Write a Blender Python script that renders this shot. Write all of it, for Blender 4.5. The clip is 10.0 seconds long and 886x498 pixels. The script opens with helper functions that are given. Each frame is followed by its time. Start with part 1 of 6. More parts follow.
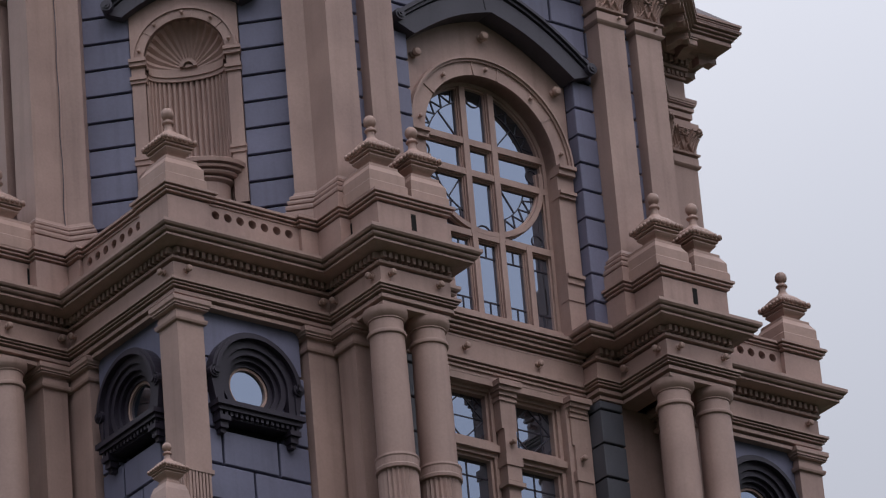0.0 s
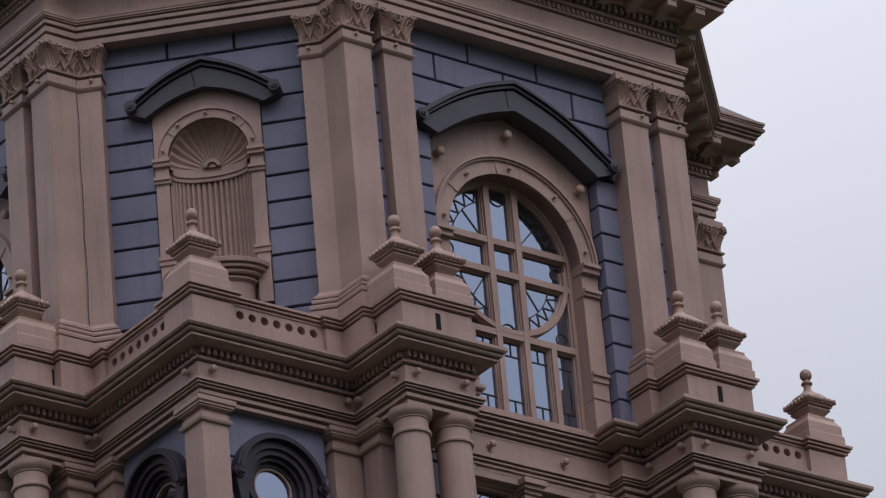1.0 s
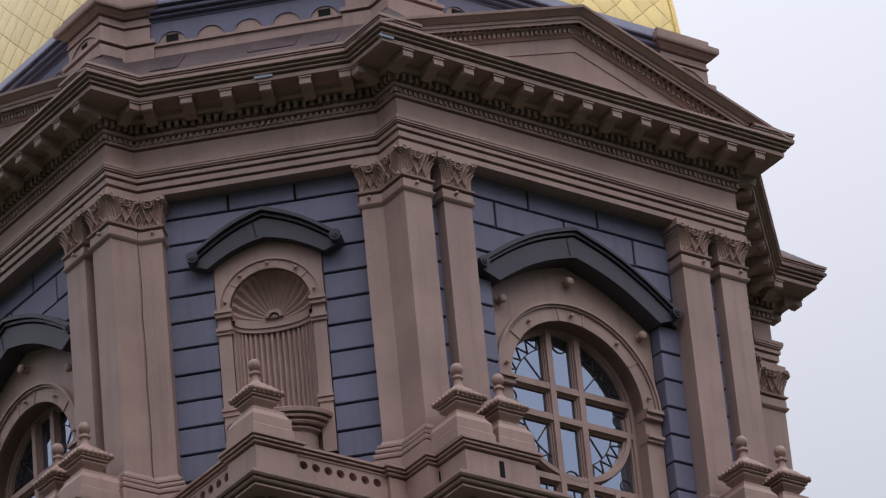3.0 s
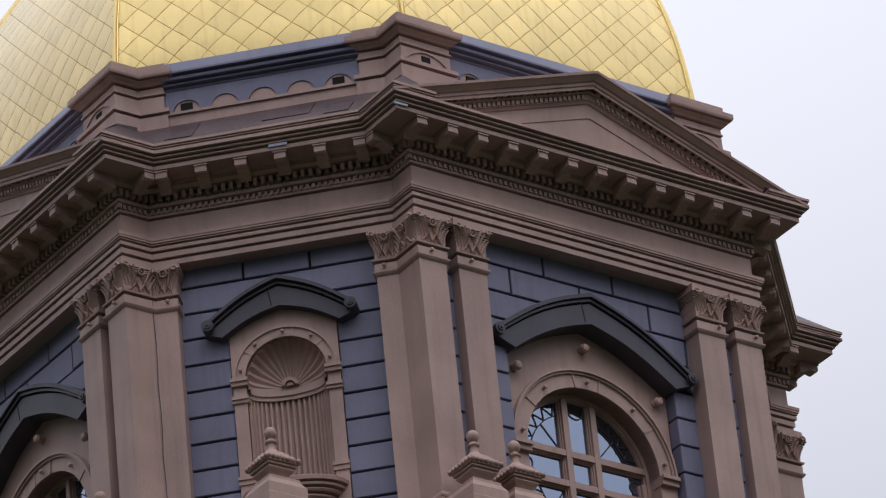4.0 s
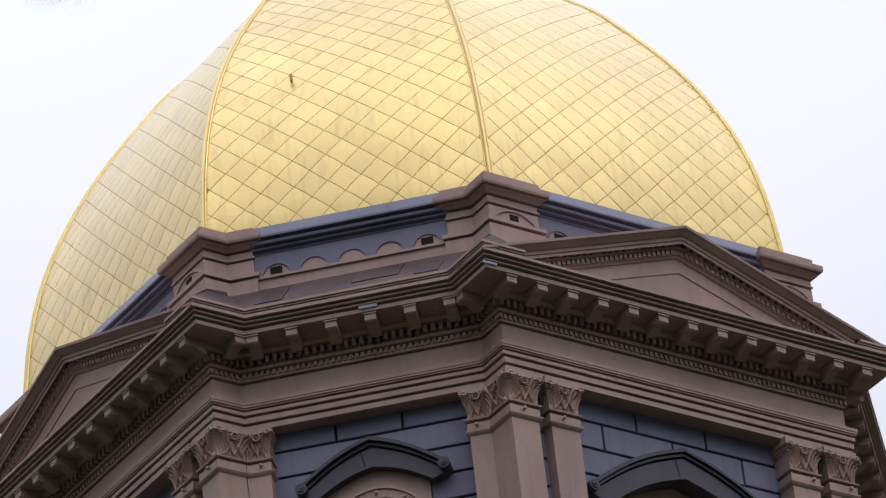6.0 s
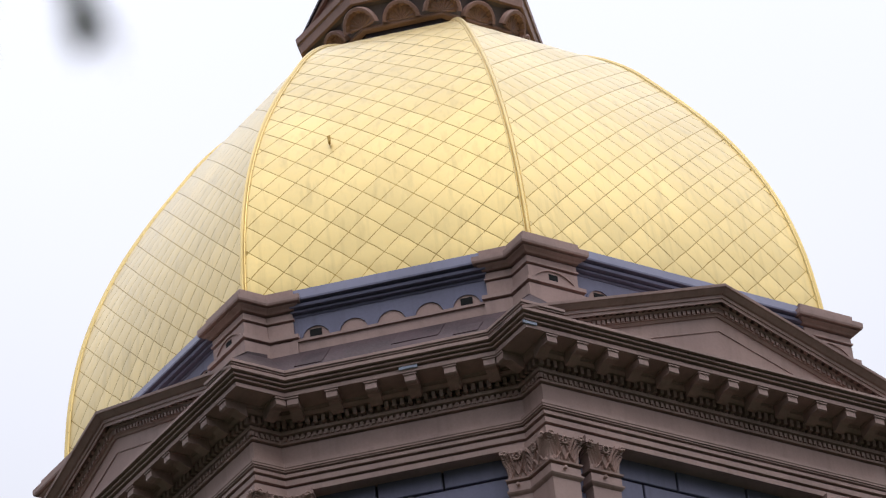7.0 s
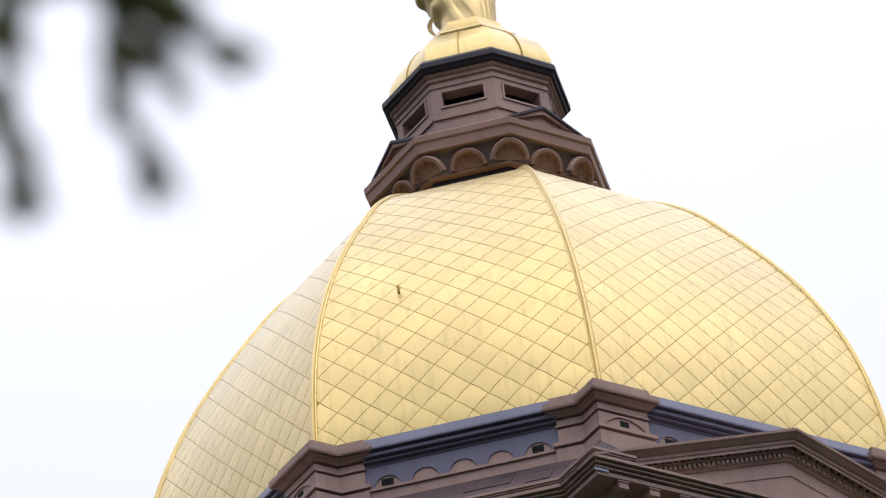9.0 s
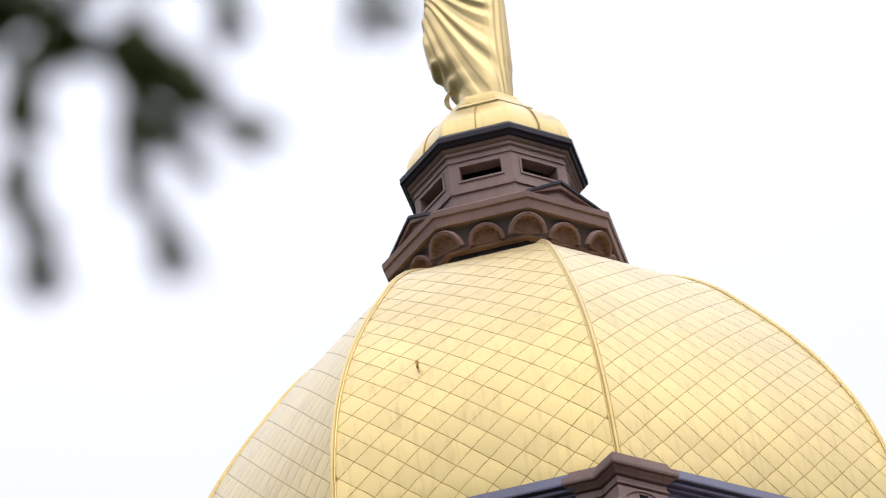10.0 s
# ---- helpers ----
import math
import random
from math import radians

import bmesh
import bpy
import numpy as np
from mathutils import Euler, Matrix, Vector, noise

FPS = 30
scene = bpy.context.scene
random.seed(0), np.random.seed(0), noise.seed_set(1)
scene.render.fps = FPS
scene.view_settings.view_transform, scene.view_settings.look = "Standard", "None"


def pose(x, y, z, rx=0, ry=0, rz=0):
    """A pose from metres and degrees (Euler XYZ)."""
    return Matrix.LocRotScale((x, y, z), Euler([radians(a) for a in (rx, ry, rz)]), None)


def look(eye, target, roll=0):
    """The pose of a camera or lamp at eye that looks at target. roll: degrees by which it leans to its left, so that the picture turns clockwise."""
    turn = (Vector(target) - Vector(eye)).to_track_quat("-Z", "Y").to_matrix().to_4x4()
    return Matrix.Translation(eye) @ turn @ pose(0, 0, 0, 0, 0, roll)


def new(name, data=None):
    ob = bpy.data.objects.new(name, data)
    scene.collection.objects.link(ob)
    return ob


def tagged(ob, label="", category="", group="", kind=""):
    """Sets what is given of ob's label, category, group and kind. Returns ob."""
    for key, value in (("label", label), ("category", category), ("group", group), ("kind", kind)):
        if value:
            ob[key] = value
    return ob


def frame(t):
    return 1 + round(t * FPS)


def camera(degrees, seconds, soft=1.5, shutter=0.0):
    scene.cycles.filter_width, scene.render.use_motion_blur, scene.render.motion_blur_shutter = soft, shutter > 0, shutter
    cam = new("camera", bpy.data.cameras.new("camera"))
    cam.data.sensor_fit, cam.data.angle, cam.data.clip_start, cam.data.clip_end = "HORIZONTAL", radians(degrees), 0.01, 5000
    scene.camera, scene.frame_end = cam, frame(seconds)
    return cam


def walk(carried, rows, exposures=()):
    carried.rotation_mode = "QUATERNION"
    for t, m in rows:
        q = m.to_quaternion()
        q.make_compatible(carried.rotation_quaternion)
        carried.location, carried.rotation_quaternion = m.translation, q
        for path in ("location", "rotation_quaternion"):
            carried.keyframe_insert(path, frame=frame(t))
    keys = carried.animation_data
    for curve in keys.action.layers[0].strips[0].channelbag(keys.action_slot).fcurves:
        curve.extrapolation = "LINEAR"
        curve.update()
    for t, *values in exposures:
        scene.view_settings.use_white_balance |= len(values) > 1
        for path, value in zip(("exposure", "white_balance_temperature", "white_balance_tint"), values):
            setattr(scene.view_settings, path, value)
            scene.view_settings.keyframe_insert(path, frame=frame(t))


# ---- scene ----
# A golden octagonal dome on a painted tower, filmed from the ground with a long lens that tilts up.
cam = camera(9.3, 10.0, soft=1.2)
EYE = Vector((57.03, -41.91, 1.60))
# seconds, azimuth, elevation, roll
ROWS = [
    (0.0, 141.570, 26.462, -4.956), (0.5, 141.595, 26.993, -5.034), (1.0, 141.754, 27.521, -5.152),
    (1.5, 141.872, 27.969, -5.281), (2.0, 142.007, 28.369, -5.487), (2.5, 142.211, 28.774, -5.537),
    (4.0, 142.430, 29.851, -5.822), (4.5, 142.551, 30.323, -6.048), (5.0, 142.753, 30.852, -6.140),
    (5.5, 143.057, 31.266, -6.398), (7.0, 143.716, 32.298, -6.954), (7.5, 143.896, 32.672, -7.116),
    (8.0, 144.071, 33.047, -7.177), (8.5, 144.204, 33.499, -7.347), (9.0, 144.353, 33.938, -7.358),
    (9.5, 144.440, 34.319, -7.406), (10.0, 144.459, 34.742, -7.664),
]


def aim(az, el):
    a, e = radians(az), radians(el)
    return EYE + 80 * Vector((math.cos(e) * math.cos(a), math.cos(e) * math.sin(a), math.sin(e)))


EXPOSURES = [(0.0, -0.06), (2.5, -0.06), (4.5, -0.02), (5.5, 0.0), (7.5, 0.03), (10.0, 0.07)]
walk(cam, [(t, look(EYE, aim(az, el), roll)) for t, az, el, roll in ROWS], EXPOSURES)
cam.data.dof.use_dof = True
cam.data.dof.focus_distance = 76.0
cam.data.dof.aperture_fstop = 4.0

# ---- light: an overcast day ----
SUN_AZ, SUN_EL = -4.0, 54.0


def make_world():
    w = bpy.data.worlds.new("overcast_sky")
    scene.world = w
    w.use_nodes = True
    nt = w.node_tree
    nt.nodes.clear()
    out = nt.nodes.new("ShaderNodeOutputWorld")
    bg = nt.nodes.new("ShaderNodeBackground")
    sky = nt.nodes.new("ShaderNodeTexSky")
    sky.sky_type, sky.sun_disc = "NISHITA", False
    sky.sun_elevation, sky.sun_rotation = radians(SUN_EL), radians(90 - SUN_AZ)
    sky.dust_density, sky.air_density = 4.0, 1.0
    soft = nt.nodes.new("ShaderNodeMix")
    soft.data_type = "RGBA"
    soft.inputs[0].default_value = SKY_CLOUD
    scale = nt.nodes.new("ShaderNodeVectorMath")
    scale.operation = "SCALE"
    scale.inputs["Scale"].default_value = 0.1
    coord = nt.nodes.new("ShaderNodeTexCoord")
    cloud = nt.nodes.new("ShaderNodeTexNoise")
    cloud.inputs["Scale"].default_value, cloud.inputs["Detail"].default_value = 2.2, 3.0
    ramp = nt.nodes.new("ShaderNodeValToRGB")
    ramp.color_ramp.elements[0].position, ramp.color_ramp.elements[0].color = 0.3, (0.70, 0.735, 0.86, 1)
    ramp.color_ramp.elements[1].position, ramp.color_ramp.elements[1].color = 0.7, (0.92, 0.93, 1.02, 1)
    nt.links.new(coord.outputs["Generated"], cloud.inputs["Vector"])
    nt.links.new(cloud.outputs["Fac"], ramp.inputs["Fac"])
    nt.links.new(sky.outputs["Color"], scale.inputs[0])
    nt.links.new(scale.outputs["Vector"], soft.inputs[6])
    nt.links.new(ramp.outputs["Color"], soft.inputs[7])
    # an overcast sky is darkest at the horizon and brightest overhead and round the hidden sun
    axes = nt.nodes.new("ShaderNodeSeparateXYZ")
    nt.links.new(coord.outputs["Generated"], axes.inputs[0])
    rise = nt.nodes.new("ShaderNodeMapRange")
    rise.inputs[1].default_value, rise.inputs[2].default_value = 0.13, 0.8
    rise.inputs[3].default_value, rise.inputs[4].default_value = SKY_LOW, SKY_HIGH
    nt.links.new(axes.outputs["Z"], rise.inputs[0])
    dot = nt.nodes.new("ShaderNodeVectorMath")
    dot.operation = "DOT_PRODUCT"
    dot.inputs[1].default_value = SUN_DIR
    nt.links.new(coord.outputs["Generated"], dot.inputs[0])
    pos = nt.nodes.new("ShaderNodeMath")
    pos.operation = "MAXIMUM"
    pos.inputs[1].default_value = 0.0
    nt.links.new(dot.outputs["Value"], pos.inputs[0])
    powr = nt.nodes.new("ShaderNodeMath")
    powr.operation = "POWER"
    powr.inputs[1].default_value = 2.0
    nt.links.new(pos.outputs[0], powr.inputs[0])
    total = nt.nodes.new("ShaderNodeMath")
    total.operation = "MULTIPLY_ADD"
    total.inputs[1].default_value = SKY_GLOW
    nt.links.new(powr.outputs[0], total.inputs[0])
    nt.links.new(rise.outputs[0], total.inputs[2])
    shade = nt.nodes.new("ShaderNodeVectorMath")
    shade.operation = "SCALE"
    nt.links.new(soft.outputs[2], shade.inputs[0])
    nt.links.new(total.outputs[0], shade.inputs["Scale"])
    nt.links.new(shade.outputs["Vector"], bg.inputs["Color"])
    bg.inputs["Strength"].default_value = SKY_POWER
    nt.links.new(bg.outputs["Background"], out.inputs["Surface"])


SKY_CLOUD, SKY_POWER = 0.9, 0.84
SKY_LOW, SKY_HIGH, SKY_GLOW = 0.04, 2.22, 0.30
SUN_DIR = (math.cos(radians(SUN_EL)) * math.cos(radians(SUN_AZ)), math.cos(radians(SUN_EL)) * math.sin(radians(SUN_AZ)), math.sin(radians(SUN_EL)))
make_world()
sun = new("sun", bpy.data.lights.new("sun", "SUN"))
sun.data.energy, sun.data.angle, sun.data.color = 0.60, radians(40), (1.0, 0.985, 0.97)
_d = Vector(SUN_DIR)
sun.matrix_world = look(_d * 100, (0, 0, 0))


# ---- materials ----
def material(name, color, rough=0.6, metal=0.0, vary=0.12, scale=3.0, bump=0.1, streak=0.0, each=0.0, warm=None):
    m = bpy.data.materials.new(name)
    m.use_nodes = True
    nt = m.node_tree
    b = nt.nodes["Principled BSDF"]
    b.inputs["Roughness"].default_value, b.inputs["Metallic"].default_value = rough, metal
    if not metal:
        b.inputs["Specular IOR Level"].default_value = 0.3
    coord = nt.nodes.new("ShaderNodeTexCoord")
    geo = nt.nodes.new("ShaderNodeNewGeometry")
    big = nt.nodes.new("ShaderNodeTexNoise")
    big.inputs["Scale"].default_value, big.inputs["Detail"].default_value = scale * 0.35, 4.0
    fine = nt.nodes.new("ShaderNodeTexNoise")
    fine.inputs["Scale"].default_value, fine.inputs["Detail"].default_value = scale * 9, 6.0
    nt.links.new(geo.outputs["Position"], big.inputs["Vector"])
    nt.links.new(geo.outputs["Position"], fine.inputs["Vector"])
    ramp = nt.nodes.new("ShaderNodeValToRGB")
    lo = [c * (1 - vary) for c in color]
    hi = [min(1.0, c * (1 + vary)) for c in (warm or color)]
    ramp.color_ramp.elements[0].position, ramp.color_ramp.elements[0].color = 0.32, (*lo, 1)
    ramp.color_ramp.elements[1].position, ramp.color_ramp.elements[1].color = 0.68, (*hi, 1)
    nt.links.new(big.outputs["Fac"], ramp.inputs["Fac"])
    last = ramp.outputs["Color"]

    def times(source, low, high, fac):
        mix = nt.nodes.new("ShaderNodeMix")
        mix.data_type, mix.blend_type = "RGBA", "MULTIPLY"
        mix.inputs[0].default_value = 1.0
        r = nt.nodes.new("ShaderNodeMapRange")
        r.inputs[1].default_value, r.inputs[2].default_value, r.inputs[3].default_value, r.inputs[4].default_value = low[0], low[1], high[0], high[1]
        nt.links.new(fac, r.inputs[0])
        nt.links.new(source, mix.inputs[6])
        nt.links.new(r.outputs[0], mix.inputs[7])
        return mix.outputs[2]

    last = times(last, (0.3, 0.7), (1 - vary * 0.6, 1 + vary * 0.4), fine.outputs["Fac"])
    if streak:
        mapping = nt.nodes.new("ShaderNodeMapping")
        mapping.inputs["Scale"].default_value = (5.0, 5.0, 0.25)
        st = nt.nodes.new("ShaderNodeTexNoise")
        st.inputs["Scale"].default_value, st.inputs["Detail"].default_value = 1.6, 5.0
        nt.links.new(geo.outputs["Position"], mapping.inputs["Vector"])
        nt.links.new(mapping.outputs["Vector"], st.inputs["Vector"])
        last = times(last, (0.52, 0.75), (1.0, 1 - streak), st.outputs["Fac"])
    if each:
        info = nt.nodes.new("ShaderNodeObjectInfo")
        last = times(last, (0.0, 1.0), (1 - each, 1 + each), info.outputs["Random"])
    nt.links.new(last, b.inputs["Base Color"])
    rr = nt.nodes.new("ShaderNodeMapRange")
    rr.inputs[1].default_value, rr.inputs[2].default_value = 0.3, 0.7
    rr.inputs[3].default_value, rr.inputs[4].default_value = max(0.02, rough - 0.08), min(1, rough + 0.08)
    nt.links.new(fine.outputs["Fac"], rr.inputs[0])
    nt.links.new(rr.outputs[0], b.inputs["Roughness"])
    bp = nt.nodes.new("ShaderNodeBump")
    bp.inputs["Strength"].default_value, bp.inputs["Distance"].default_value = bump, 0.01
    nt.links.new(fine.outputs["Fac"], bp.inputs["Height"])
    nt.links.new(bp.outputs["Normal"], b.inputs["Normal"])
    return m


TAN = material("tan_paint", (0.356, 0.240, 0.213), 0.5, vary=0.11, streak=0.16, warm=(0.370, 0.252, 0.219))
TAN_PALE = material("tan_paint_cap", (0.385, 0.260, 0.222), 0.5, vary=0.11, streak=0.10)
GREY = material("blue_grey_paint", (0.158, 0.157, 0.230), 0.5, vary=0.10, streak=0.14, each=0.06)
# charcoal; deeper than HOOD so that round windows carry the cornice shade in colour
DARK = material("charcoal_and_shade", (0.033, 0.027, 0.040), 0.42, vary=0.12)
HOOD = material("charcoal_grey_paint", (0.060, 0.055, 0.072), 0.42, vary=0.14, streak=0.1)
# near-black backing: the shade in the open joints is put into the colour
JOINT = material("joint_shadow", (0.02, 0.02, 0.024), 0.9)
GOLD = material("gold_leaf", (0.675, 0.512, 0.200), 0.46, metal=1.0, vary=0.09, scale=1.2, bump=0.06, streak=0.16, each=0.05)
GOLD_RIB = material("gold_leaf_rib", (0.66, 0.495, 0.190), 0.48, metal=1.0, vary=0.08, bump=0.06)
STATUE_GOLD = material("statue_gilding", (0.84, 0.65, 0.32), 0.5, metal=0.7, vary=0.08, scale=2.0, bump=0.05)
SEAM = material("gold_seam", (0.43, 0.295, 0.09), 0.5, metal=0.85, vary=0.2)
METAL_ROOF = material("brown_metal_roof", (0.072, 0.043, 0.047), 0.55, vary=0.35, scale=3.0, streak=0.25)
BROWN = material("brown_paint", (0.33, 0.200, 0.165), 0.5, vary=0.12, streak=0.14)
LANTERN_GREY = material("grey_brown_paint", (0.19, 0.155, 0.160), 0.5, vary=0.12, streak=0.1)
# darker and less blue than GREY, for the blocks beside the columns
QUOIN = material("dark_grey_quoin", (0.098, 0.098, 0.116), 0.5, vary=0.12, streak=0.14, each=0.06)
for gilt in (GOLD, GOLD_RIB):  # coat added to give bare leaf a pale sheen at grazing angles
    b = gilt.node_tree.nodes["Principled BSDF"]
    b.inputs["Coat Weight"].default_value, b.inputs["Coat Roughness"].default_value = 0.85, 0.35
# near-black that stands for the shade inside openings and hollows
HOLE = material("opening_shade_black", (0.008, 0.008, 0.008), 0.9)
GRASS = material("lawn_grass", (0.024, 0.033, 0.014), 0.9, vary=0.3, scale=1.0, bump=0.5)


def glass_material():
    m = bpy.data.materials.new("window_glass")
    m.use_nodes = True
    b = m.node_tree.nodes["Principled BSDF"]
    b.inputs["Base Color"].default_value = (0.02, 0.022, 0.026, 1)
    b.inputs["Roughness"].default_value, b.inputs["IOR"].default_value = 0.03, 2.6
    b.inputs["Specular IOR Level"].default_value = 1.0
    b.inputs["Specular Tint"].default_value = (0.72, 0.81, 1.0, 1)
    b.inputs["Coat Tint"].default_value = (0.8, 0.9, 1.0, 1)
    b.inputs["Coat Weight"].default_value, b.inputs["Coat Roughness"].default_value, b.inputs["Coat IOR"].default_value = 0.4, 0.02, 1.6
    return m


GLASS = glass_material()


# ---- mesh tools ----
def part(name, bm, mat, parent, label="", turn=0.0, smooth=False):
    """Links a bmesh (or a mesh that is shared) as one object under its parent, turned about the tower's axis."""
    if isinstance(bm, bpy.types.Mesh):
        me = bm
    else:
        me = bpy.data.meshes.new(name)
        bmesh.ops.recalc_face_normals(bm, faces=bm.faces[:])
        if smooth:
            for f in bm.faces:
                f.smooth = True
        bm.to_mesh(me)
        bm.free()
        me.materials.append(mat)
        if smooth:
            me.set_sharp_from_angle(angle=radians(38))
    ob = new(name, me)
    ob.parent = parent
    ob.rotation_euler = (0, 0, radians(turn))
    if label:
        tagged(ob, label)
    return ob


def offset_path(path, o):
    """A closed plan polygon, counter-clockwise, moved outwards by o with mitred corners."""
    n, res = len(path), []
    for i in range(n):
        p0, p1, p2 = Vector(path[i - 1]), Vector(path[i]), Vector(path[(i + 1) % n])
        a, b = (p1 - p0).normalized(), (p2 - p1).normalized()
        na, nb = Vector((a.y, -a.x)), Vector((b.y, -b.x))
        k = 1 + na.dot(nb)
        res.append(p1 + (na + nb) * (o / k))
    return res


def quirks(profile):
    """Breaks sloping members into small reeds and cuts a groove under every member that steps out, overdeep so that its
    shade draws a dark line.
    """
    reeded = []
    for i, (o, z) in enumerate(profile):
        reeded.append((o, z))
        if i < len(profile) - 1:
            on, zn = profile[i + 1]
            if on - o > 0.018 and 0.034 < zn - z < 0.12:
                n = max(2, round((zn - z) / 0.032))
                for k in range(n):
                    out = o + (on - o) * (k + 1) / n
                    reeded += [(out, z + (zn - z) * k / n + 0.001), (out, z + (zn - z) * (k + 1) / n - 0.001)]
    res = []
    for i, (o, z) in enumerate(reeded):
        if 0 < i < len(reeded) - 1:
            (op, zp), (on, zn) = reeded[i - 1], reeded[i + 1]
            if abs(op - o) < 0.012 and z - zp > 0.018 and on - o > 0.008 and 0 <= zn - z < 0.045:
                h = min(0.028, 0.42 * (z - zp))
                # depth exaggerated to make a dark shade line
                res += [(o, z - h), (o - 0.10, z - h + 0.003), (o - 0.10, z - 0.002)]
                continue
        res.append((o, z))
    return res


def sweep(path, profile, bm=None):
    """A moulding: the closed profile of (offset, height) run round the closed plan polygon."""
    bm = bm or bmesh.new()
    profile = quirks(profile)
    rings = [[bm.verts.new((p.x, p.y, z)) for p in offset_path(path, o)] for o, z in profile]
    n, m = len(path), len(rings)
    for j in range(m):
        a, b = rings[j], rings[(j + 1) % m]
        for i in range(n):
            bm.faces.new((a[i], a[(i + 1) % n], b[(i + 1) % n], b[i]))
    return bm


def open_sweep(points, profile, closed_ends=True):
    """The same along an open run of plan points; outside lies to the right of the way."""
    bm = bmesh.new()
    pts2 = [Vector(p) for p in points]
    profile = quirks(profile)
    n, rings = len(pts2), []
    for o, z in profile:
        ring = []
        for i, p in enumerate(pts2):
            dirs = []
            if i > 0:
                dirs.append((p - pts2[i - 1]).normalized())
            if i < n - 1:
                dirs.append((pts2[i + 1] - p).normalized())
            ns = [Vector((d.y, -d.x)) for d in dirs]
            if len(ns) == 2:
                q = p + (ns[0] + ns[1]) * (o / (1 + ns[0].dot(ns[1])))
            else:
                q = p + ns[0] * o
            ring.append(bm.verts.new((q.x, q.y, z)))
        rings.append(ring)
    m = len(rings)
    for j in range(m):
        a, b = rings[j], rings[(j + 1) % m]
        for i in range(n - 1):
            bm.faces.new((a[i], a[i + 1], b[i + 1], b[i]))
    for i in (0, n - 1):
        bm.faces.new([r[i] for r in rings])
    return bm


def box(bm, x0, x1, y0, y1, z0, z1):
    v = [bm.verts.new((x, y, z)) for z in (z0, z1) for x, y in ((x0, y0), (x1, y0), (x1, y1), (x0, y1))]
    for f in ((3, 2, 1, 0), (4, 5, 6, 7), (0, 1, 5, 4), (1, 2, 6, 5), (2, 3, 7, 6), (3, 0, 4, 7)):
        bm.faces.new([v[i] for i in f])
    return v


def lathe(bm, profile, cx=0.0, cy=0.0, n=24, start=0.0, square=False):
    """Turns (radius, height) pairs about a vertical axis; n=4 gives square work."""
    rings = []
    for r, z in profile:
        rings.append([bm.verts.new((cx + r * math.cos(start + 2 * math.pi * i / n), cy + r * math.sin(start + 2 * math.pi * i / n), z)) for i in range(n)])
    for a, b in zip(rings, rings[1:]):
        for i in range(n):
            bm.faces.new((a[i], a[(i + 1) % n], b[(i + 1) % n], b[i]))
    bm.faces.new(rings[0][::-1])
    bm.faces.new(rings[-1])
    return bm


def extrude_outline(bm, outline, y0, y1):
    """A flat outline of (x, z) given depth from y0 (front) to y1 (back)."""
    a = [bm.verts.new((x, y0, z)) for x, z in outline]
    b = [bm.verts.new((x, y1, z)) for x, z in outline]
    n = len(outline)
    bm.faces.new(a)
    bm.faces.new(b[::-1])
    for i in range(n):
        bm.faces.new((a[i], b[i], b[(i + 1) % n], a[(i + 1) % n]))
    return bm


def band(bm, inner, outer, y0, y1, closed=False):
    """A flat band between two outlines of equal length, with depth."""
    n = len(inner)
    vs = [[bm.verts.new((x, y, z)) for x, z in line] for y in (y0, y1) for line in (inner, outer)]
    fi, fo, bi, bo = vs
    for i in range(n if closed else n - 1):
        j = (i + 1) % n
        bm.faces.new((fi[i], fi[j], fo[j], fo[i]))
        bm.faces.new((bi[j], bi[i], bo[i], bo[j]))
        bm.faces.new((fi[j], fi[i], bi[i], bi[j]))
        bm.faces.new((fo[i], fo[j], bo[j], bo[i]))
    if not closed:
        for i in (0, n - 1):
            bm.faces.new((fi[i], fo[i], bo[i], bi[i]))
    return bm


def arc(cx, cz, r, a0, a1, n):
    return [(cx + r * math.cos(radians(a0 + (a1 - a0) * i / n)), cz + r * math.sin(radians(a0 + (a1 - a0) * i / n))) for i in range(n + 1)]


WIDE = (0, 90, 180, 270)      # the faces with the arched windows
NARROW = (-45, 45, 135, 225)  # the faces with the niches


def face_turn(theta):
    """Parts of a face are built with x to the right, y inwards and -y as distance from the axis."""
    return theta + 90


def plan(points):
    """A closed plan from the corner points (along, out) of one wide face, repeated round the four."""
    res = []
    for th in WIDE:
        c, s = math.cos(radians(th)), math.sin(radians(th))
        res += [(d * c - u * s, d * s + u * c) for u, d in points]
    return res


# ---- plans ----
R2 = math.sqrt(2)
W_HALF, W_OUT, W_BACK = 3.03, 5.93, 5.42
DRUM = plan([(-W_HALF, W_BACK), (-W_HALF, W_OUT), (W_HALF, W_OUT), (W_HALF, W_BACK)])
N_OUT, N_HALF = (W_BACK + W_HALF) / R2, (W_BACK - W_HALF) / R2
W_WALL, N_WALL = 5.62, 5.70
CW, BAY0, BAY1, BAY_OUT, STEP_OUT, STEP0 = 5.45, 2.96, 1.82, 6.59, 5.56, 1.42
LOWER_HALF = [(-CW, CW), (-BAY0, CW), (-BAY0, BAY_OUT), (-BAY1, BAY_OUT), (-BAY1, STEP_OUT), (-STEP0, STEP_OUT), (-STEP0, 5.25)]
LOWER = plan(LOWER_HALF + [(-u, d) for u, d in LOWER_HALF[:0:-1]])


def local(points):
    """Plan points (along, out) of a wide face as x, y of the face's own frame."""
    return [(u, -d) for u, d in points]


def narrow_to_wide(s, d):
    """A point of the narrow face on the left (along, out) in the frame of the wide face beside it."""
    return ((s - d) / R2, (s + d) / R2)


def mirrored(bm):
    m = bm.copy()
    for v in m.verts:
        v.co.x = -v.co.x
    return m


